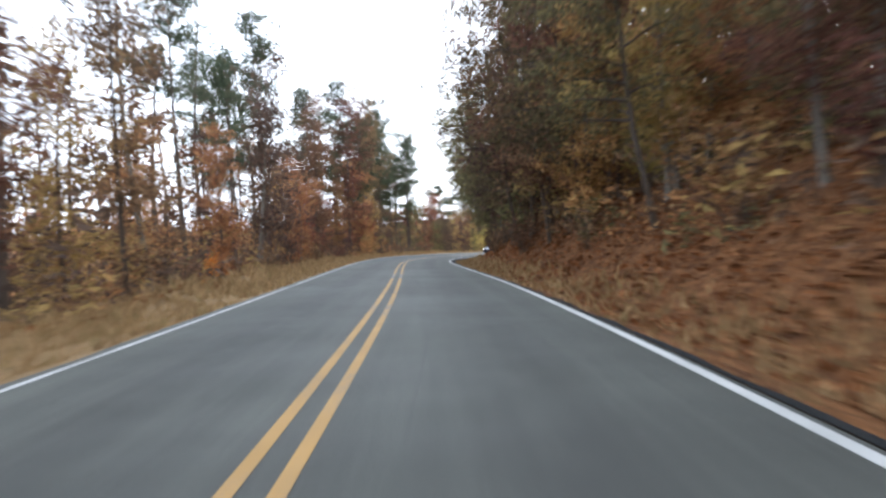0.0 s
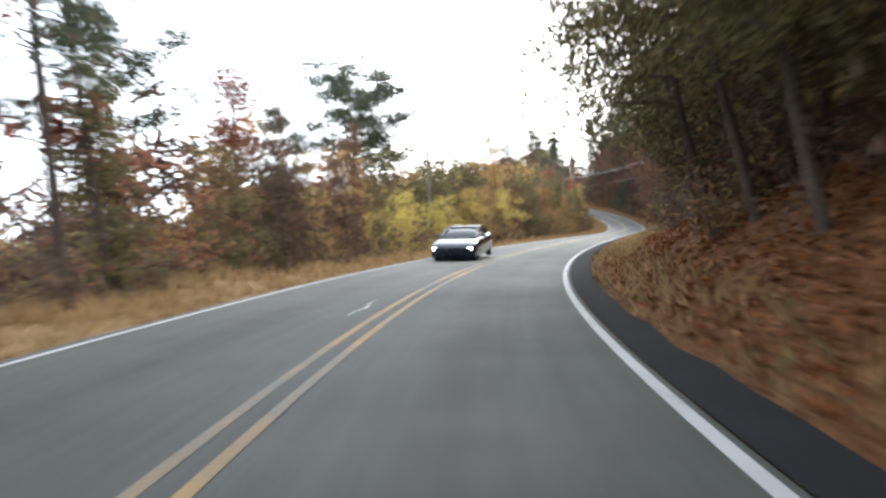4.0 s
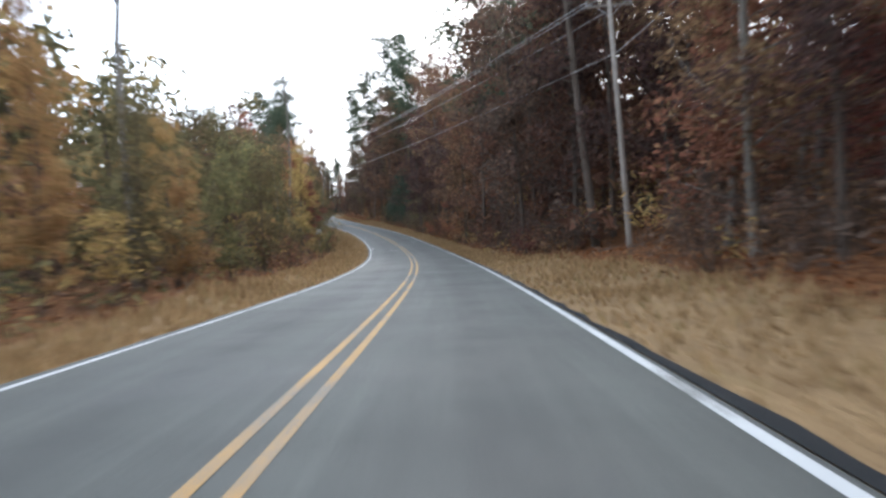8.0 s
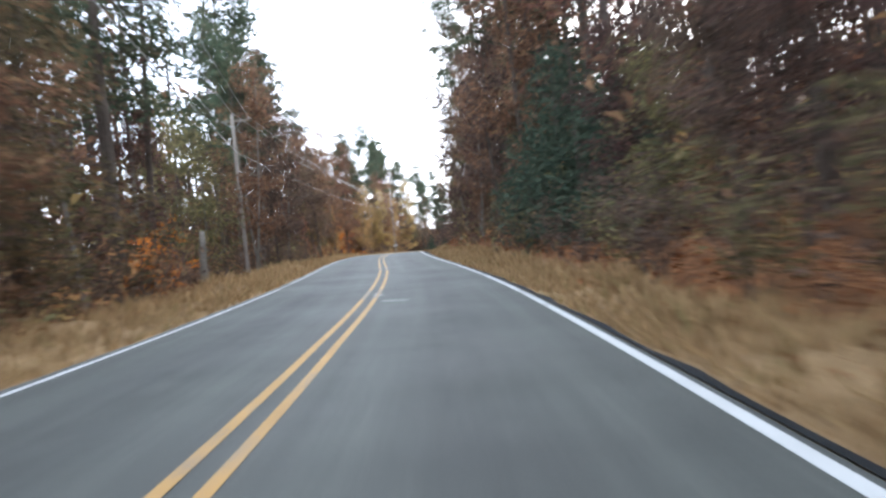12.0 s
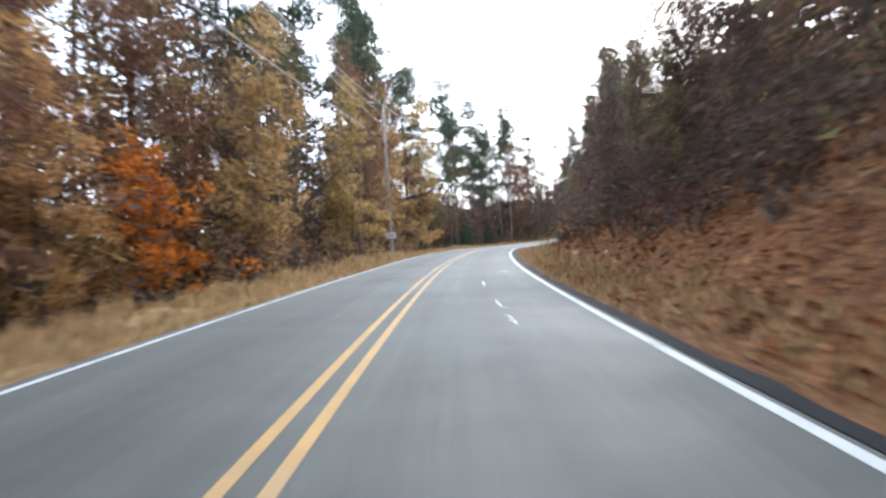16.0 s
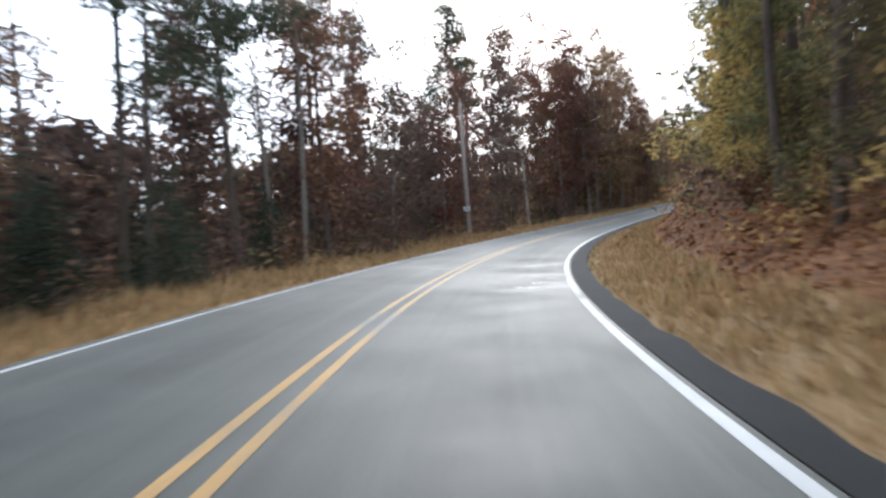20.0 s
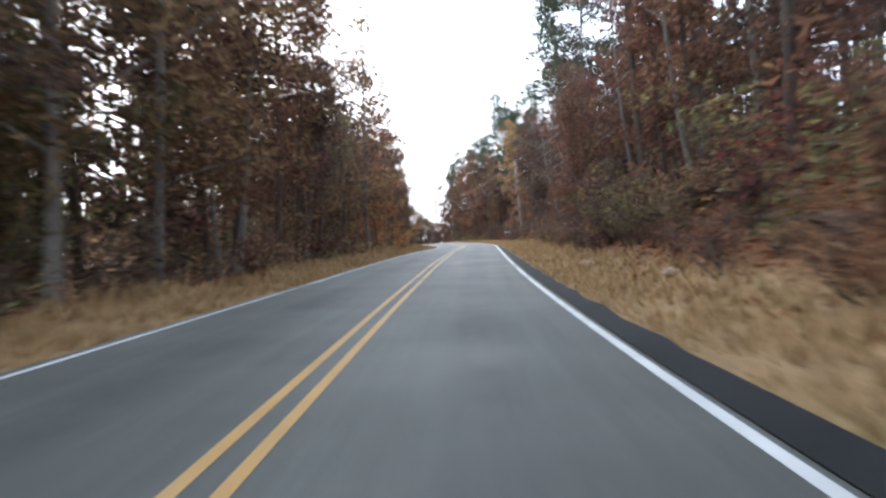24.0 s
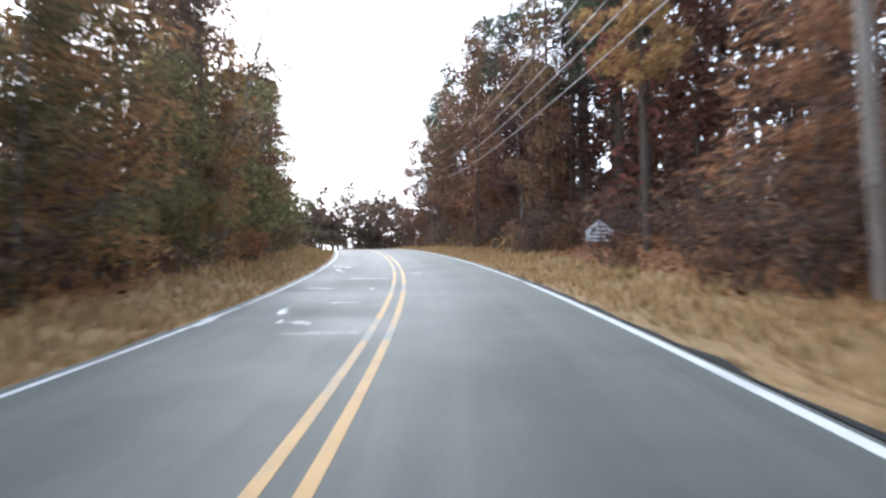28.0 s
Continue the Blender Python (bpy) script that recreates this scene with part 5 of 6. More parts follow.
def verge_grass():
    """Dry grass along both verges."""
    r = np.random.default_rng(11)
    count = 170000
    s = r.uniform(6, 725, count)
    left = r.uniform(size=count) < 0.5
    vw = np.where(left, stations(s, LEFT_SIDE, 1), stations(s, RIGHT_SIDE, 1))
    ed = np.where(left, EDGE_L, LANE_R + 0.12 + stations(s, SHOULDER, 1))
    u = 0.05 + (vw + 0.6) * r.beta(1.1, 1.2, count)
    o = np.where(left, ed + u, -(ed + u))
    x, y = road_xy(s, o)
    keep = (left | (r.uniform(size=count) < stations(s, RIGHT_GRASS, 1))) & (wobble(x, y, 1.7, 3.0) + 0.5 * wobble(x, y, 0.6, 1.0) > -0.55)
    x, y, s, o, u, vw = x[keep], y[keep], s[keep], o[keep], u[keep], vw[keep]
    z = terrain(s, o)
    m = len(x)
    hgt = (0.10 + 0.26 * np.clip(u / np.maximum(vw, 0.4), 0, 1.1)) * r.uniform(0.5, 1.35, m)
    a = r.uniform(0, 6.28, m)
    wd = r.uniform(0.025, 0.06, m)
    lx, ly = r.normal(size=m) * 0.45 * hgt, r.normal(size=m) * 0.45 * hgt
    v = np.stack([np.stack([x - np.cos(a) * wd, y - np.sin(a) * wd, z - 0.03], -1), np.stack([x + np.cos(a) * wd, y + np.sin(a) * wd, z - 0.03], -1), np.stack([x + lx, y + ly, z + hgt], -1)], 1)
    ob = mesh_object("verge_grass", v, np.arange(m * 3).reshape(-1, 3), STRAW)
    tagged(ob, "dry tan grass along the road verges", "grass", kind="stuff")


verge_grass()


def fallen_leaves():
    """Loose leaves on the banks and along the wood's edge."""
    r = np.random.default_rng(12)
    count = 150000
    s = r.uniform(6, 725, count)
    s[: count // 2] = np.where(r.uniform(size=count // 2) < 0.55, r.uniform(30, 185, count // 2), r.uniform(340, 590, count // 2))
    right = r.uniform(size=count) < 0.72
    vw = np.where(right, stations(s, RIGHT_SIDE, 1), stations(s, LEFT_SIDE, 1))
    ed = np.where(right, LANE_R + 0.12 + stations(s, SHOULDER, 1), EDGE_L)
    u = vw * np.where(right & (stations(s, RIGHT_GRASS, 1) < 0.6), 0.3, 0.85) + 9 * r.beta(1.2, 2.2, count)
    o = np.where(right, -(ed + u), ed + u)
    x, y = road_xy(s, o)
    z = terrain(s, o) + r.uniform(0.0, 0.05, count)
    a = r.normal(size=(count, 3)) * [1, 1, 0.35]
    a /= np.linalg.norm(a, axis=1, keepdims=True)
    b = np.cross(a, r.normal(size=(count, 3)) * [0.3, 0.3, 1])
    b /= np.linalg.norm(b, axis=1, keepdims=True)
    p = np.stack([x, y, z], -1)
    q = r.uniform(0.06, 0.15, count)[:, None]
    v = np.stack([p - a * q, p + b * q * 0.8, p + a * q], 1)
    ob = mesh_object("fallen_leaves", v, np.arange(count * 3).reshape(-1, 3), LITTER)
    tagged(ob, "brown and orange fallen leaves lying on the banks", "leaf litter", kind="stuff")


fallen_leaves()
# ---------------------------------------------------------------- utility poles
def utility_pole(s, o, height, lean=(0, 0), arm=True, plate=None, label=""):
    x, y, z = place(s, o)
    e = new("utility_pole")
    head = math.degrees(float(np.interp(s, S, HEAD)))
    e.matrix_basis = pose(x, y, z - 0.3, 0, 0, head) @ pose(0, 0, 0, lean[0], lean[1], 0)
    tagged(e, label or "weathered grey wooden utility pole", "utility pole", "utility poles")
    v, f = tube([(0, 0, 0), (0, 0, height * 0.5), (0, 0, height)], [0.155, 0.13, 0.105], 12)
    top = list(range(len(v) - 12, len(v)))
    mesh_object("post", v, f + [top], POLE_WOOD, e, smooth_faces=True)
    tips = []
    if arm:
        bm = bmesh.new()
        box(bm, (2.3, 0.09, 0.115), (0, 0.13, height - 0.35), 0.01)
        part("crossarm", bm, POLE_WOOD, e)
        for sx in (-1, 1):
            bm = bmesh.new()
            box(bm, (0.75, 0.01, 0.03), (sx * 0.33, 0.13, height - 0.62), 0, Matrix.Rotation(sx * -0.75, 4, "Y"))
            part("brace", bm, METAL, e)
    for dx, dz in (((-1.05, -0.2), (0.0, 0.12), (1.05, -0.2)) if arm else ((0.0, 0.1), (0.16, -0.9), (0.16, -1.7))):
        bm = bmesh.new()
        cone(bm, 0.045, 0.03, 0.16, pose(dx, 0.13 if arm else 0, height + dz), 10)
        part("insulator", bm, GLASS_INSULATOR, e)
        tips.append(e.matrix_basis @ Vector((dx, 0.13 if arm else 0, height + dz + 0.08)))
    tips.append(e.matrix_basis @ Vector((0.16, 0, height - 2.6)))
    if plate:
        wide, high, at = plate
        bm = bmesh.new()
        box(bm, (wide, 0.012, high), (0, -0.165, at + 0.3), 0.01)
        board = part("sign_plate", bm, SIGN_WHITE, e, "small white sign nailed to the pole")
        for k in (-0.2, 0.2):
            bm = bmesh.new()
            box(bm, (wide * 0.8, 0.006, high * 0.16), (0, -0.175, at + 0.3 + k * high))
            part("lettering", bm, SIGN_DARK, board)
    return tips


def cable(a, b, sag, radius=0.018):
    t = np.linspace(0, 1, 15)[:, None]
    p = np.array(a)[None] * (1 - t) + np.array(b)[None] * t
    p[:, 2] -= (4 * t * (1 - t))[:, 0] * sag
    v, f = tube(p, np.full(15, radius), 5)
    tagged(mesh_object("overhead_cable", v, f, CABLE), "thin overhead utility cable between poles", "cable", "overhead cables")


POLES = [
    # s, o, height, lean, arm, plate
    (165, -10.5, 11.0, (0, -2), True, None), (236, -10.4, 12.2, (0, -2), True, None), 
    (340, 9.1, 11.2, (0, 0), True, None), (434, 6.4, 12.2, (0, 0), False, (0.8, 0.44, 1.75)), (510, 6.0, 9.5, (0, -1), False, (0.5, 0.3, 1.9)),
    (537, 9.6, 8.5, (0, -3), False, None), (575, -14.0, 9.5, (0, -3), False, None), (637.5, -8.0, 10.8, (0, -3), False, None), (710, -9.1, 10.6, (0, 0), False, None)]
tips = [utility_pole(*p) for p in POLES]
for run in ((0, 1, 2, 3, 4, 5), (6, 7, 8)):
    for i, j in zip(run[:-1], run[1:]):
        for a, b in list(zip(tips[i], tips[j]))[: 1 if i in (3, 4) else 4]:
            cable(a, b, 1.1)


# ---------------------------------------------------------------- roadside sign
def roadside_board(s, o):
    x, y, z = place(s, o)
    e = new("roadside_sign")
    e.matrix_basis = pose(x, y, z - 0.55, 0, 0, math.degrees(float(np.interp(s, S, HEAD))) - 8)
    tagged(e, "small white gabled roadside sign on two posts", "sign")
    bm = bmesh.new()
    prof = [(-0.62, 0.75), (0.62, 0.75), (0.62, 1.25), (0.0, 1.75), (-0.62, 1.25)]
    low = [bm.verts.new((a, -0.02, b)) for a, b in prof]
    high = [bm.verts.new((a, 0.02, b)) for a, b in prof]
    bm.faces.new(low)
    bm.faces.new(high[::-1])
    for i in range(5):
        bm.faces.new((low[i], high[i], high[(i + 1) % 5], low[(i + 1) % 5]))
    bmesh.ops.recalc_face_normals(bm, faces=bm.faces)
    part("board", bm, SIGN_WHITE, e)
    for k, wide in ((0.88, 1.0), (1.06, 0.9), (1.24, 0.75), (1.42, 0.4)):
        bm = bmesh.new()
        box(bm, (wide, 0.006, 0.07), (0, -0.026, k))
        part("lettering", bm, SIGN_DARK, e)
    for sx in (-0.5, 0.5):
        bm = bmesh.new()
        box(bm, (0.08, 0.08, 0.9), (sx, 0.065, 0.62), 0.008)
        part("post", bm, POLE_WOOD, e)


roadside_board(658, -9.4)


# ---------------------------------------------------------------- oncoming car
CAR_PAINT, n, l, b = material("dark_blue_car_paint", 0.18, 0.3)
b.inputs["Metallic"].default_value = 0.1
b.inputs["Coat Weight"].default_value = 0.55
b.inputs["Coat Roughness"].default_value = 0.04
l.new(ramp(n, l, noise_of(n, l, 3, 4), [(0.3, (0.007, 0.010, 0.022)), (0.7, (0.013, 0.018, 0.038))]), b.inputs["Base Color"])
CAR_GLASS, n, l, b = material("tinted_car_glass", 0.06, 0.6)
l.new(ramp(n, l, noise_of(n, l, 2, 3), [(0.3, (0.02, 0.024, 0.026)), (0.7, (0.035, 0.04, 0.042))]), b.inputs["Base Color"])
TYRE = grained("tyre_rubber", (0.012, 0.012, 0.012), (0.03, 0.03, 0.03), 6, 50, 0.9)
RIM = grained("alloy_rim", (0.35, 0.35, 0.36), (0.5, 0.5, 0.5), 6, 40, 0.35)
PLASTIC = grained("black_plastic", (0.012, 0.012, 0.013), (0.028, 0.028, 0.03), 6, 60, 0.6)
TAIL = grained("red_lamp", (0.2, 0.01, 0.01), (0.35, 0.02, 0.02), 6, 40, 0.3)
LAMP, n, l, b = material("lit_headlamp", 0.2, 0.5)
b.inputs["Base Color"].default_value = (0.85, 0.87, 0.9, 1)
b.inputs["Emission Color"].default_value = (1.0, 0.97, 0.9, 1)
b.inputs["Emission Strength"].default_value = 9.0


def loft(rows, sides=20, power=3.2):
    """A closed body through rounded sections: y, half width, low, high."""
    t = np.linspace(0, 2 * math.pi, sides, endpoint=False)
    cx, cz = np.sign(np.cos(t)) * np.abs(np.cos(t)) ** (2 / power), np.sign(np.sin(t)) * np.abs(np.sin(t)) ** (2 / power)
    v = np.concatenate([np.stack([cx * w, 0 * t + y, (hi + lo) / 2 + cz * (hi - lo) / 2], -1) for y, w, lo, hi in rows])
    k = sides
    f = [[i * k + j, (i + 1) * k + j, (i + 1) * k + (j + 1) % k, i * k + (j + 1) % k] for i in range(len(rows) - 1) for j in range(k)]
    return v, f + [list(range(k)), list(range((len(rows) - 1) * k, len(rows) * k))[::-1]]


def sedan(s, o):
    x, y, z = deck(s, o)
    e = new("sedan_car")
    e.matrix_basis = pose(float(x), float(y), float(z), 0, math.degrees(float(np.interp(s, S, AB))), math.degrees(float(np.interp(s, S, HEAD))) + 180)
    tagged(e, "dark blue saloon car with headlights on", "car")
    v, f = loft([(2.40, 0.70, 0.28, 0.64), (2.35, 0.86, 0.21, 0.72), (2.15, 0.90, 0.19, 0.80), (1.6, 0.915, 0.18, 0.91), (0.9, 0.92, 0.18, 0.965), (0.0, 0.92, 0.18, 0.97),
                 (-0.9, 0.92, 0.18, 0.99), (-1.6, 0.91, 0.2, 1.02), (-2.1, 0.86, 0.22, 1.0), (-2.32, 0.76, 0.28, 0.92), (-2.38, 0.6, 0.36, 0.8)], 36, 7.0)
    mesh_object("body", v, f, CAR_PAINT, e, smooth_faces=True)
    v, f = loft([(1.08, 0.72, 0.86, 0.97), (0.55, 0.72, 0.88, 1.2), (0.1, 0.68, 0.9, 1.335), (-0.4, 0.66, 0.9, 1.36), (-0.95, 0.65, 0.9, 1.32), (-1.5, 0.66, 0.92, 1.15), (-1.95, 0.66, 0.92, 1.0)], 24, 3.6)
    mesh_object("cabin_glass", v, f, CAR_GLASS, e, smooth_faces=True)
    v, f = loft([(0.18, 0.63, 1.315, 1.345), (-0.1, 0.655, 1.325, 1.375), (-0.55, 0.65, 1.33, 1.382), (-1.05, 0.61, 1.29, 1.33)], 20, 3.0)
    mesh_object("roof", v, f, CAR_PAINT, e, smooth_faces=True)
    for sx in (-1, 1):
        for a, c, nm in (((1.1, 0.74, 0.94), (0.16, 0.63, 1.335), "windscreen_pillar"), ((-1.05, 0.61, 1.315), (-1.9, 0.68, 1.0), "rear_pillar"), ((-0.4, 0.66, 1.34), (-0.42, 0.75, 0.98), "door_pillar")):
            v, f = tube([(sx * a[1], a[0], a[2]), (sx * (a[1] + c[1]) / 2, (a[0] + c[0]) / 2, (a[2] + c[2]) / 2 + 0.02), (sx * c[1], c[0], c[2])], [0.045, 0.045, 0.045], 6)
            mesh_object(nm, v, f, CAR_PAINT, e, smooth_faces=True)
        v, f = loft([(2.1, 0.14, 0.54, 0.67), (2.3, 0.14, 0.53, 0.67), (2.385, 0.13, 0.54, 0.66)], 16, 6.0)
        mesh_object("headlamp", np.asarray(v) + [sx * 0.66, 0, 0], f, LAMP, e, "bright lit white headlamp", True)
        v, f = loft([(-2.36, 0.14, 0.74, 0.86), (-2.2, 0.2, 0.72, 0.9)], 14, 3.0)
        mesh_object("tail_lamp", np.asarray(v) + [sx * 0.62, 0, 0], f, TAIL, e, "red tail lamp", True)
        v, f = loft([(0.72, 0.05, 0.96, 1.06), (0.62, 0.1, 0.94, 1.09), (0.56, 0.09, 0.95, 1.08)], 12, 2.6)
        mesh_object("door_mirror", np.asarray(v) + [sx * 0.97, 0, 0], f, CAR_PAINT, e, smooth_faces=True)
        for wy in (1.42, -1.4):
            m = pose(sx * 0.8, wy, 0.32, 0, 90, 0)
            bm = bmesh.new()
            cone(bm, 0.325, 0.325, 0.21, m, 28)
            bmesh.ops.bevel(bm, geom=[q for q in bm.edges if q.calc_face_angle(0) > 1], offset=0.035, segments=2, affect="EDGES")
            tyre = part("tyre", bm, TYRE, e, smooth_faces=True)
            bm = bmesh.new()
            cone(bm, 0.21, 0.19, 0.03, pose(sx * 0.905, wy, 0.32, 0, 90, 0), 20)
            part("rim", bm, RIM, tyre)
    bm = bmesh.new()
    box(bm, (0.92, 0.05, 0.2), (0, 2.345, 0.47), 0.02)
    grille = part("grille", bm, PLASTIC, e)
    for k in range(4):
        bm = bmesh.new()
        box(bm, (0.86, 0.02, 0.012), (0, 2.375, 0.41 + k * 0.04))
        part("slat", bm, METAL, grille)
    bm = bmesh.new()
    box(bm, (1.3, 0.08, 0.1), (0, 2.26, 0.27), 0.02)
    part("front_skirt", bm, PLASTIC, e)
    bm = bmesh.new()
    box(bm, (0.32, 0.012, 0.15), (0, -2.392, 0.62), 0.005)
    part("number_plate", bm, SIGN_WHITE, e)


sedan(144.5, 1.5)


# ---------------------------------------------------------------- rocks, logs and branches
rng = np.random.default_rng(600)
def rock_mesh(seed, size, squash):
    r = np.random.default_rng(seed)
    bm = bmesh.new()
    bmesh.ops.create_icosphere(bm, subdivisions=3, radius=1)
    k = [r.normal(size=3) for _ in range(9)]
    for v in bm.verts:
        p = np.array(v.co)
        d = 1.0
        for q in k:
            q1 = q / np.linalg.norm(q)
            d = min(d, 0.66 / max(0.05, float(p @ q1)) if p @ q1 > 0.66 else d)
        w = noise.fractal(Vector(p * 1.7 + seed), 1.0, 2.0, 4) * 0.12
        v.co = Vector(p * (d + w) * np.array(size) * [1, 1, squash])
    return bm


rock_stock = []


def rock(s, o, scale, mat, label, group, seed, sink=0.3, squash=0.6):
    x, y, z = place(s, o)
    turn_z = float(rng.uniform(0, 360))
    m = pose(x, y, z + scale * (squash - sink) * 0.5, float(rng.uniform(-15, 15)), float(rng.uniform(-15, 15)), turn_z)
    key = (seed, mat.name)
    for k, ob in rock_stock:
        if k == key:
            c = copy_thing(ob, m)
            c.scale = (scale, scale, scale)
            return c
    ob = part("rock", rock_mesh(seed, (1, 0.75, 1), squash), mat)
    ob.matrix_basis = m
    ob.scale = (scale, scale, scale)
    rock_stock.append((key, ob))
    return tagged(ob, label, "rock", group)


def ledge(s, o, long, seed):
    """A slab of the cut bank's layered rock, along the road."""
    x, y, z = place(s, o)
    head = math.degrees(float(np.interp(s, S, HEAD)))
    m = pose(x, y, z - 0.2 * long, float(rng.uniform(-6, 6)), float(rng.uniform(-14, 2)), head + 90 + float(rng.uniform(-14, 14)))
    size = (long, long * float(rng.uniform(0.75, 1.0)), long * float(rng.uniform(0.6, 0.9)))
    for k, ob in rock_stock:
        if k == ("ledge", seed):
            c = copy_thing(ob, m)
            c.scale = size
            return
    ob = part("rock_ledge", rock_mesh(seed + 70, (1.0, 0.55, 1), 0.26), ROCK)
    ob.matrix_basis = m
    ob.scale = size
    rock_stock.append((("ledge", seed), ob))
    tagged(ob, "layered dark brown rock ledge in the cut bank", "rock ledge", "rock ledges")


def overhang(s, o, long, seed, lift=0.12):
    """A flat slab that juts out of the bank over an undercut."""
    x, y, z = place(s, o)
    head = math.degrees(float(np.interp(s, S, HEAD)))
    m = pose(x, y, z + lift, float(rng.uniform(-3, 3)), float(rng.uniform(-4, 4)), head + 90 + float(rng.uniform(-10, 10)))
    size = (long, long * float(rng.uniform(0.75, 0.95)), float(rng.uniform(0.8, 1.15)))
    for k, ob in rock_stock:
        if k == ("overhang", seed):
            copy_thing(ob, m).scale = size
            return
    ob = part("rock_ledge", rock_mesh(seed + 90, (1.0, 0.55, 1), 0.24), ROCK)
    ob.matrix_basis = m
    ob.scale = size
    rock_stock.append((("overhang", seed), ob))
    tagged(ob, "flat brown rock slab jutting over an undercut bank", "rock ledge", "overhanging ledges")


for i in range(110):
    s = float(rng.uniform(512, 562)) if i % 2 else float(rng.uniform(530, 562))
    edge = LANE_R + 0.12 + float(stations(s, SHOULDER, 1)) + float(stations(s, RIGHT_SIDE, 1))
    ledge(s, -(edge + 0.9 + float(rng.beta(1.3, 1.3)) * 3.6), float(rng.uniform(0.35, 1.1)), i % 6)
for a, c in ((523, 534), (564, 591)):
    for i in range(int((c - a) / 3.1)):
        s = a + i * 3.1 + float(rng.uniform(-0.5, 0.5))
        edge = LANE_R + 0.12 + float(stations(s, SHOULDER, 1)) + float(stations(s, RIGHT_SIDE, 1))
        overhang(s, -(edge + float(stations(s, RIGHT_SIDE, 3)) * (0.62 + 0.08 * math.sin(s * 0.4))), float(rng.uniform(1.5, 2.4)), i % 4)
for a, c, high, fall in ((494, 509, 0.95, 0.042), (508, 523, 0.88, 0.022), (510, 523, 0.58, 0.018)):
    for i in range(int((c - a) / 1.9)):
        s = a + i * 1.9 + float(rng.uniform(-0.4, 0.4))
        edge = LANE_R + 0.12 + float(stations(s, SHOULDER, 1)) + float(stations(s, RIGHT_SIDE, 1))
        overhang(s, -(edge + 0.3 + float(stations(s, RIGHT_SIDE, 3)) * (high - fall * (s - a))), float(rng.uniform(1.1, 2.0)), (i + int(a)) % 4, float(rng.uniform(0.08, 0.2)))
rock(571.8, -5.9, 0.42, PALE_ROCK, "pale sandstone boulder lying in verge grass", "verge stones", 31)
rock(563.0, -6.6, 0.25, PALE_ROCK, "pale stone lying in verge grass", "verge stones", 32)
rock(404.5, -6.2, 0.16, PALE_ROCK, "pale stone lying on the leaf bank", "verge stones", 33)
for i in range(30):
    s = float(rng.uniform(340, 480))
    o = -(LANE_R + 0.5 + float(stations(s, SHOULDER, 1)) + float(stations(s, RIGHT_SIDE, 1)) + float(rng.uniform(0.0, 4.5)))
    rock(s, o, float(rng.uniform(0.08, 0.28)), PALE_ROCK if i % 2 else ROCK, "small stone half buried in fallen leaves", "bank stones", 40 + i % 4)


def fallen_branch(s, o, ds, do, thick, seed):
    r = np.random.default_rng(seed)
    n_p = 7
    ss, oo = s + np.linspace(0, ds, n_p), o + np.linspace(0, do, n_p)
    pts = np.array([place(float(a), float(c), thick * 0.9) for a, c in zip(ss, oo)])
    pts[:, 2] = np.maximum(pts[:, 2], np.linspace(pts[0, 2], pts[-1, 2], n_p)) + np.abs(r.normal(size=n_p)) * 0.015
    pieces = [tube(pts, np.linspace(thick, thick * 0.45, n_p), 8)]
    for k in range(3):
        i = int(r.integers(2, 6))
        d = r.normal(size=3) * [0.5, 0.5, 0.1] + [0, 0, 0.25]
        pieces.append(tube([pts[i], pts[i] + d * 0.6, pts[i] + d * 1.1], [thick * 0.4, thick * 0.28, thick * 0.1], 5))
    v, f = joined(pieces)
    tagged(mesh_object("fallen_branch", v, f, PALE_BARK, smooth_faces=True), "fallen pale grey branch lying on the bank", "branch", "fallen branches")


fallen_branch(377, -5.6, 2.6, -1.6, 0.05, 1)
for i in range(26):
    sd = -1 if i % 3 else 1
    s = float(rng.uniform(20, 700))
    o = tree_line(s, sd) - sd * float(rng.uniform(-1.5, 1.2))
    fallen_branch(s, o, float(rng.uniform(-2, 2)), sd * float(rng.uniform(0.3, 1.6)), float(rng.uniform(0.025, 0.06)), 50 + i)


# ---------------------------------------------------------------- scraped white paint, and sun flecks painted as pale smears on the asphalt
def paint_scrape(s, o, ds, do, wide, seed):
    """A short crooked pale smear: scraped paint, and sun flecks put in as colour."""
    r = np.random.default_rng(seed)
    k = 7
    t = np.linspace(0, 1, k)
    ss, oo = s + ds * t + r.normal(size=k) * 0.12, o + do * t + r.normal(size=k) * 0.05
    w = 0.5 * min(wide, 0.2) * (0.3 + 0.65 * np.sin(t * math.pi)) * r.uniform(0.6, 1.2, k)
    across = abs(do) > abs(ds)
    a = deck(ss - (w if across else 0), oo - (0 if across else w), 0.004)
    c = deck(ss + (w if across else 0), oo + (0 if across else w), 0.004)
    v = np.concatenate([np.stack(a, -1), np.stack(c, -1)])
    f = [[i, i + 1, k + i + 1, k + i] for i in range(k - 1)]
    ob = mesh_object("paint_scrape", v, f, SCRAPE_AND_SUNFLECK)
    if float(np.cross(v[1] - v[0], v[k] - v[0])[2]) < 0:
        ob.data.flip_normals()
    tagged(ob, "worn white paint scrape on the asphalt", "road marking", "paint scrapes")


def scrapes_and_sunflecks(rows):
    for q in rows:
        paint_scrape(*q, int(q[0] * 10))


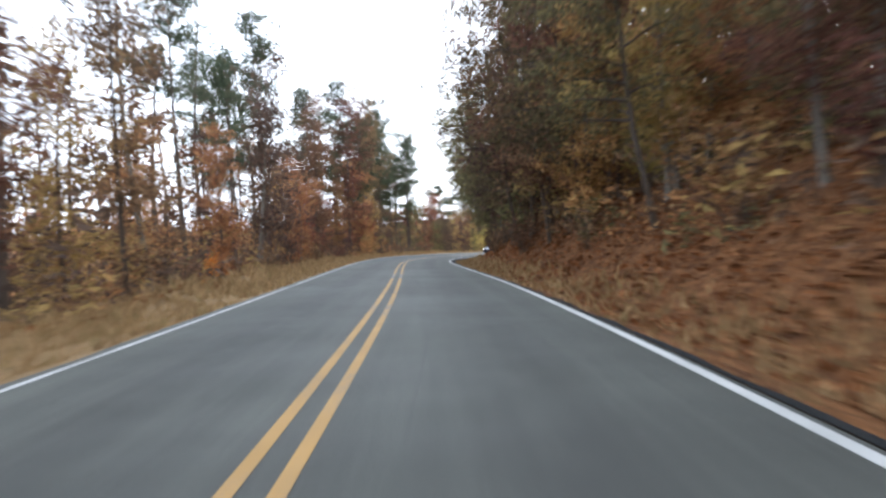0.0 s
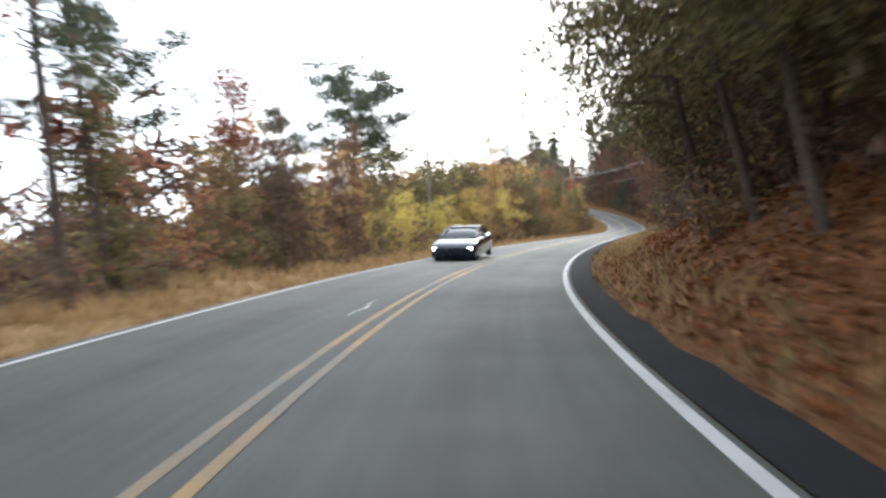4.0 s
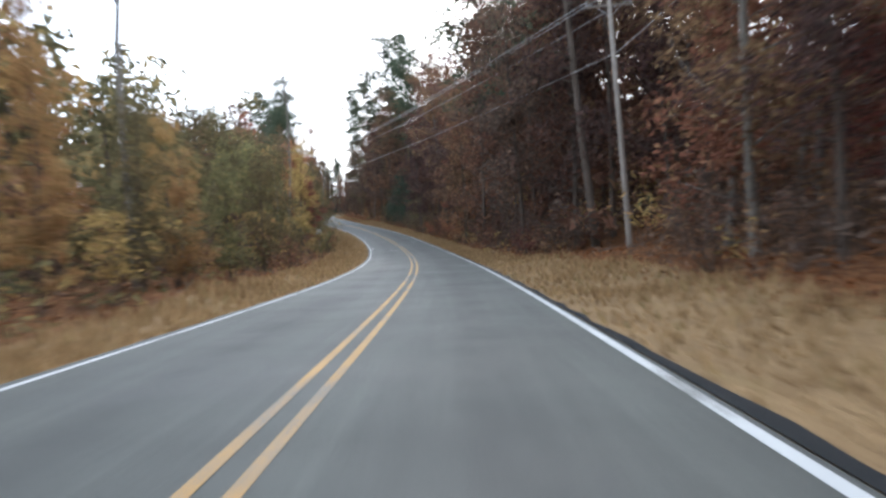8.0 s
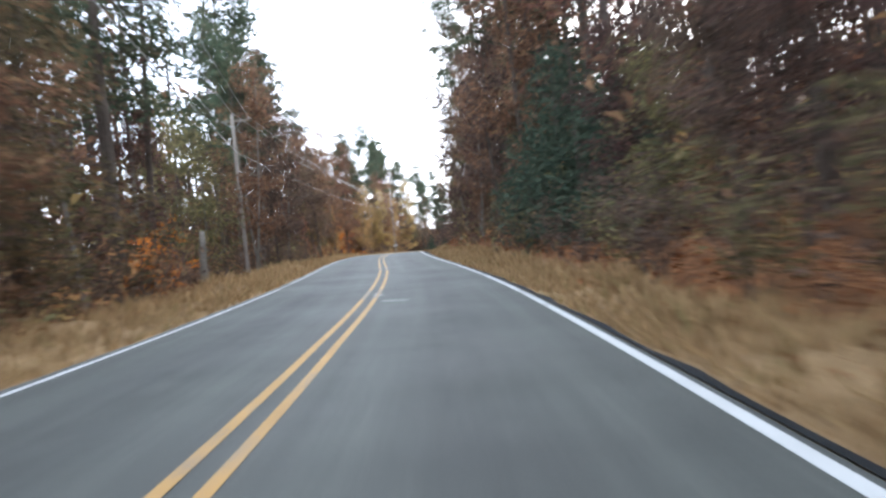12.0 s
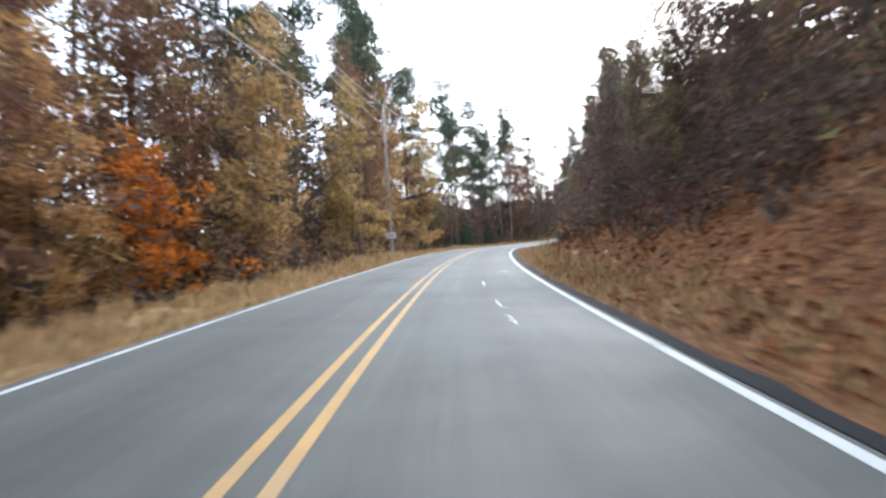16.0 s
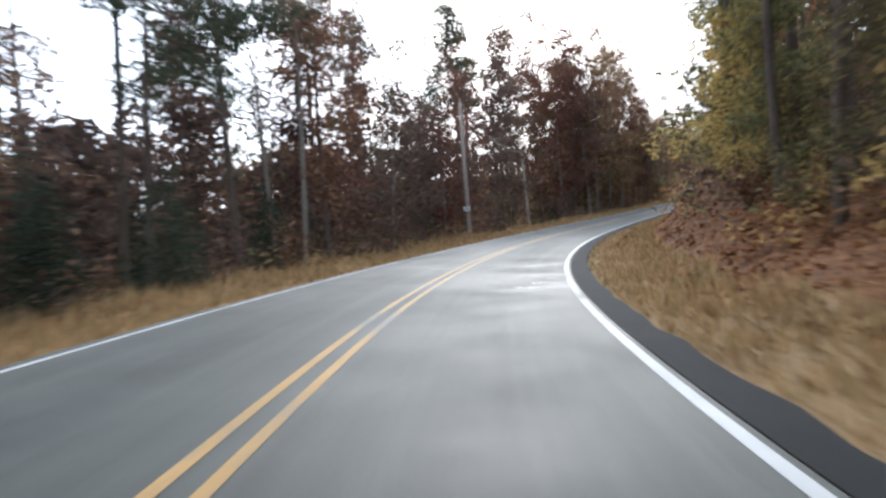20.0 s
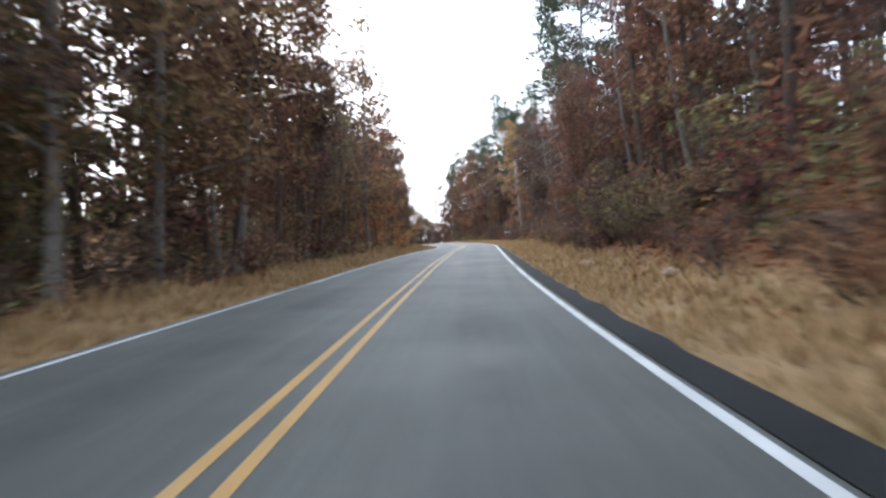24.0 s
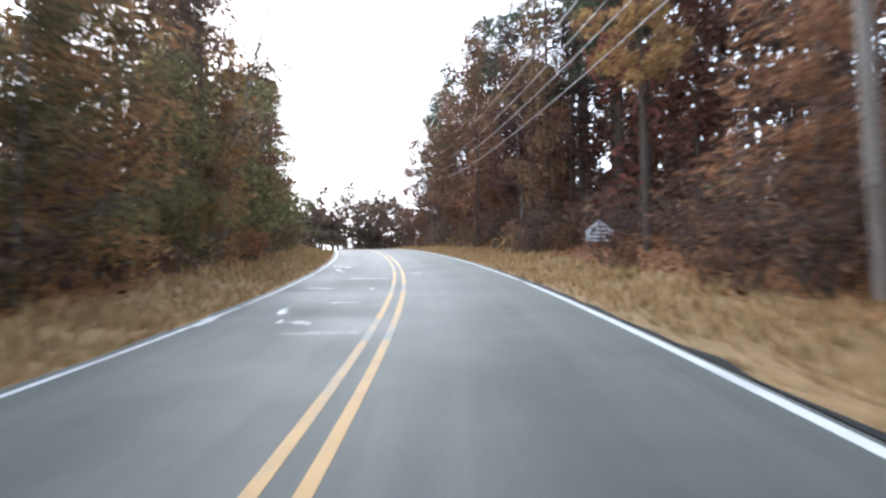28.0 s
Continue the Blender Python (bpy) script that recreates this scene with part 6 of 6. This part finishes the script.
scrapes_and_sunflecks([
    (89.0, -2.48, 2.4, -0.04, 0.035), (125.0, 0.46, 2.2, 0.02, 0.04), (182.0, -0.6, 0.2, 0.3, 0.1), (254.2, -0.7, 0.9, 0.3, 0.12),
    (265.5, 0.6, 0.6, 0.7, 0.14), (268.5, 2.75, 3.0, 0.0, 0.12), (275.0, -0.5, 1.2, 0.1, 0.05), (278.1, -1.9, 0.8, 0.3, 0.08),
    (287.0, 0.35, 1.8, 0.1, 0.05), (292.0, 2.0, 0.2, 0.6, 0.2), (293.9, 2.3, 0.4, 0.6, 0.2), (305.5, -0.8, 0.1, 0.5, 0.12),
    (306.5, -0.1, 1.8, 0.0, 0.12), (373.0, -2.8, 0.3, 0.5, 0.16), (376.1, -0.8, 0.1, 0.6, 0.12), (379.2, -2.85, 0.2, 0.5, 0.18)])
scrapes_and_sunflecks([
    (387.8, -1.8, 1.4, 0.1, 0.05), (390.3, -1.75, 1.6, 0.15, 0.06), (395.8, -1.6, 2.0, 0.1, 0.05), (402.6, -2.5, 0.2, 0.4, 0.2),
    (429.2, -2.8, 1.0, 0.2, 0.05), (434.4, 0.85, 1.4, 0.1, 0.05), (437.6, 0.8, 1.6, 0.2, 0.05), (445.2, -2.9, 0.3, 0.5, 0.14),
    (448.7, -2.9, 0.1, 0.8, 0.16), (451.9, -2.95, 0.2, 0.6, 0.2), (452.8, -2.9, 0.1, 0.5, 0.14)])
scrapes_and_sunflecks([
    (456.2, -2.95, 0.2, 0.6, 0.2), (458.0, -1.35, 0.1, 0.5, 0.18), (460.0, -3.0, 0.1, 0.6, 0.2), (461.5, -3.0, 0.1, 0.5, 0.16),
    (463.2, -3.0, 0.2, 0.5, 0.22), (476.8, -2.5, 0.1, 0.7, 0.2), (477.9, -3.0, 0.2, 0.8, 0.3), (479.2, -3.0, 0.2, 0.5, 0.2)])
# 635 to 655: sunlit glare patches on the road, painted as pale smears
scrapes_and_sunflecks([
    (613.0, -2.9, 0.2, 0.5, 0.16), (624.2, 0.8, 0.9, 0.3, 0.06), (635.6, 0.25, 0.3, 1.3, 0.5), (636.6, 1.2, 0.8, 0.6, 0.3),
    (637.2, 2.95, 1.2, 0.1, 0.2), (638.2, 1.9, 0.8, 0.1, 0.14), (640.1, 0.7, 0.1, 0.8, 0.14), (643.1, 0.6, 0.9, 0.3, 0.12),
    (644.0, 1.6, 0.4, 0.9, 0.2), (647.4, 0.3, 0.3, 1.4, 0.22), (649.6, -0.7, 0.4, 0.5, 0.4), (651.6, 2.0, 2.2, 0.4, 0.3),
    (655.0, 1.9, 1.8, 0.8, 0.22)])


# ---------------------------------------------------------------- sign and stump on the verge
def verge_sign(s, o):
    x, y, z = place(s, o)
    e = new("road_sign")
    e.matrix_basis = pose(x, y, z, 0, 0, math.degrees(float(np.interp(s, S, HEAD))))
    tagged(e, "small white sign plate on a thin metal post", "road sign")
    bm = bmesh.new()
    box(bm, (0.06, 0.03, 2.4), (0, 0, 0.9), 0.006)
    part("post", bm, METAL, e)
    bm = bmesh.new()
    box(bm, (0.4, 0.008, 0.44), (0, -0.025, 1.9), 0.003)
    part("plate", bm, SIGN_WHITE, e)


verge_sign(268, 7.6)


def stump(s, o, high, wide):
    r = np.random.default_rng(5)
    x, y, z = place(s, o)
    v, f = tube(crooked((0, 0, -0.3), (0.1, 0.05, high), 0.05, 6, r), wide * np.array([1.5, 1.1, 1.0, 0.95, 0.9, 0.55]), 10)
    ob = mesh_object("tree_stump", v, f + [list(range(len(v) - 10, len(v)))], PALE_BARK, smooth_faces=True)
    ob.matrix_basis = pose(x, y, z)
    tagged(ob, "broken grey dead tree stump in undergrowth", "stump")


stump(320, 7.0, 2.1, 0.15)
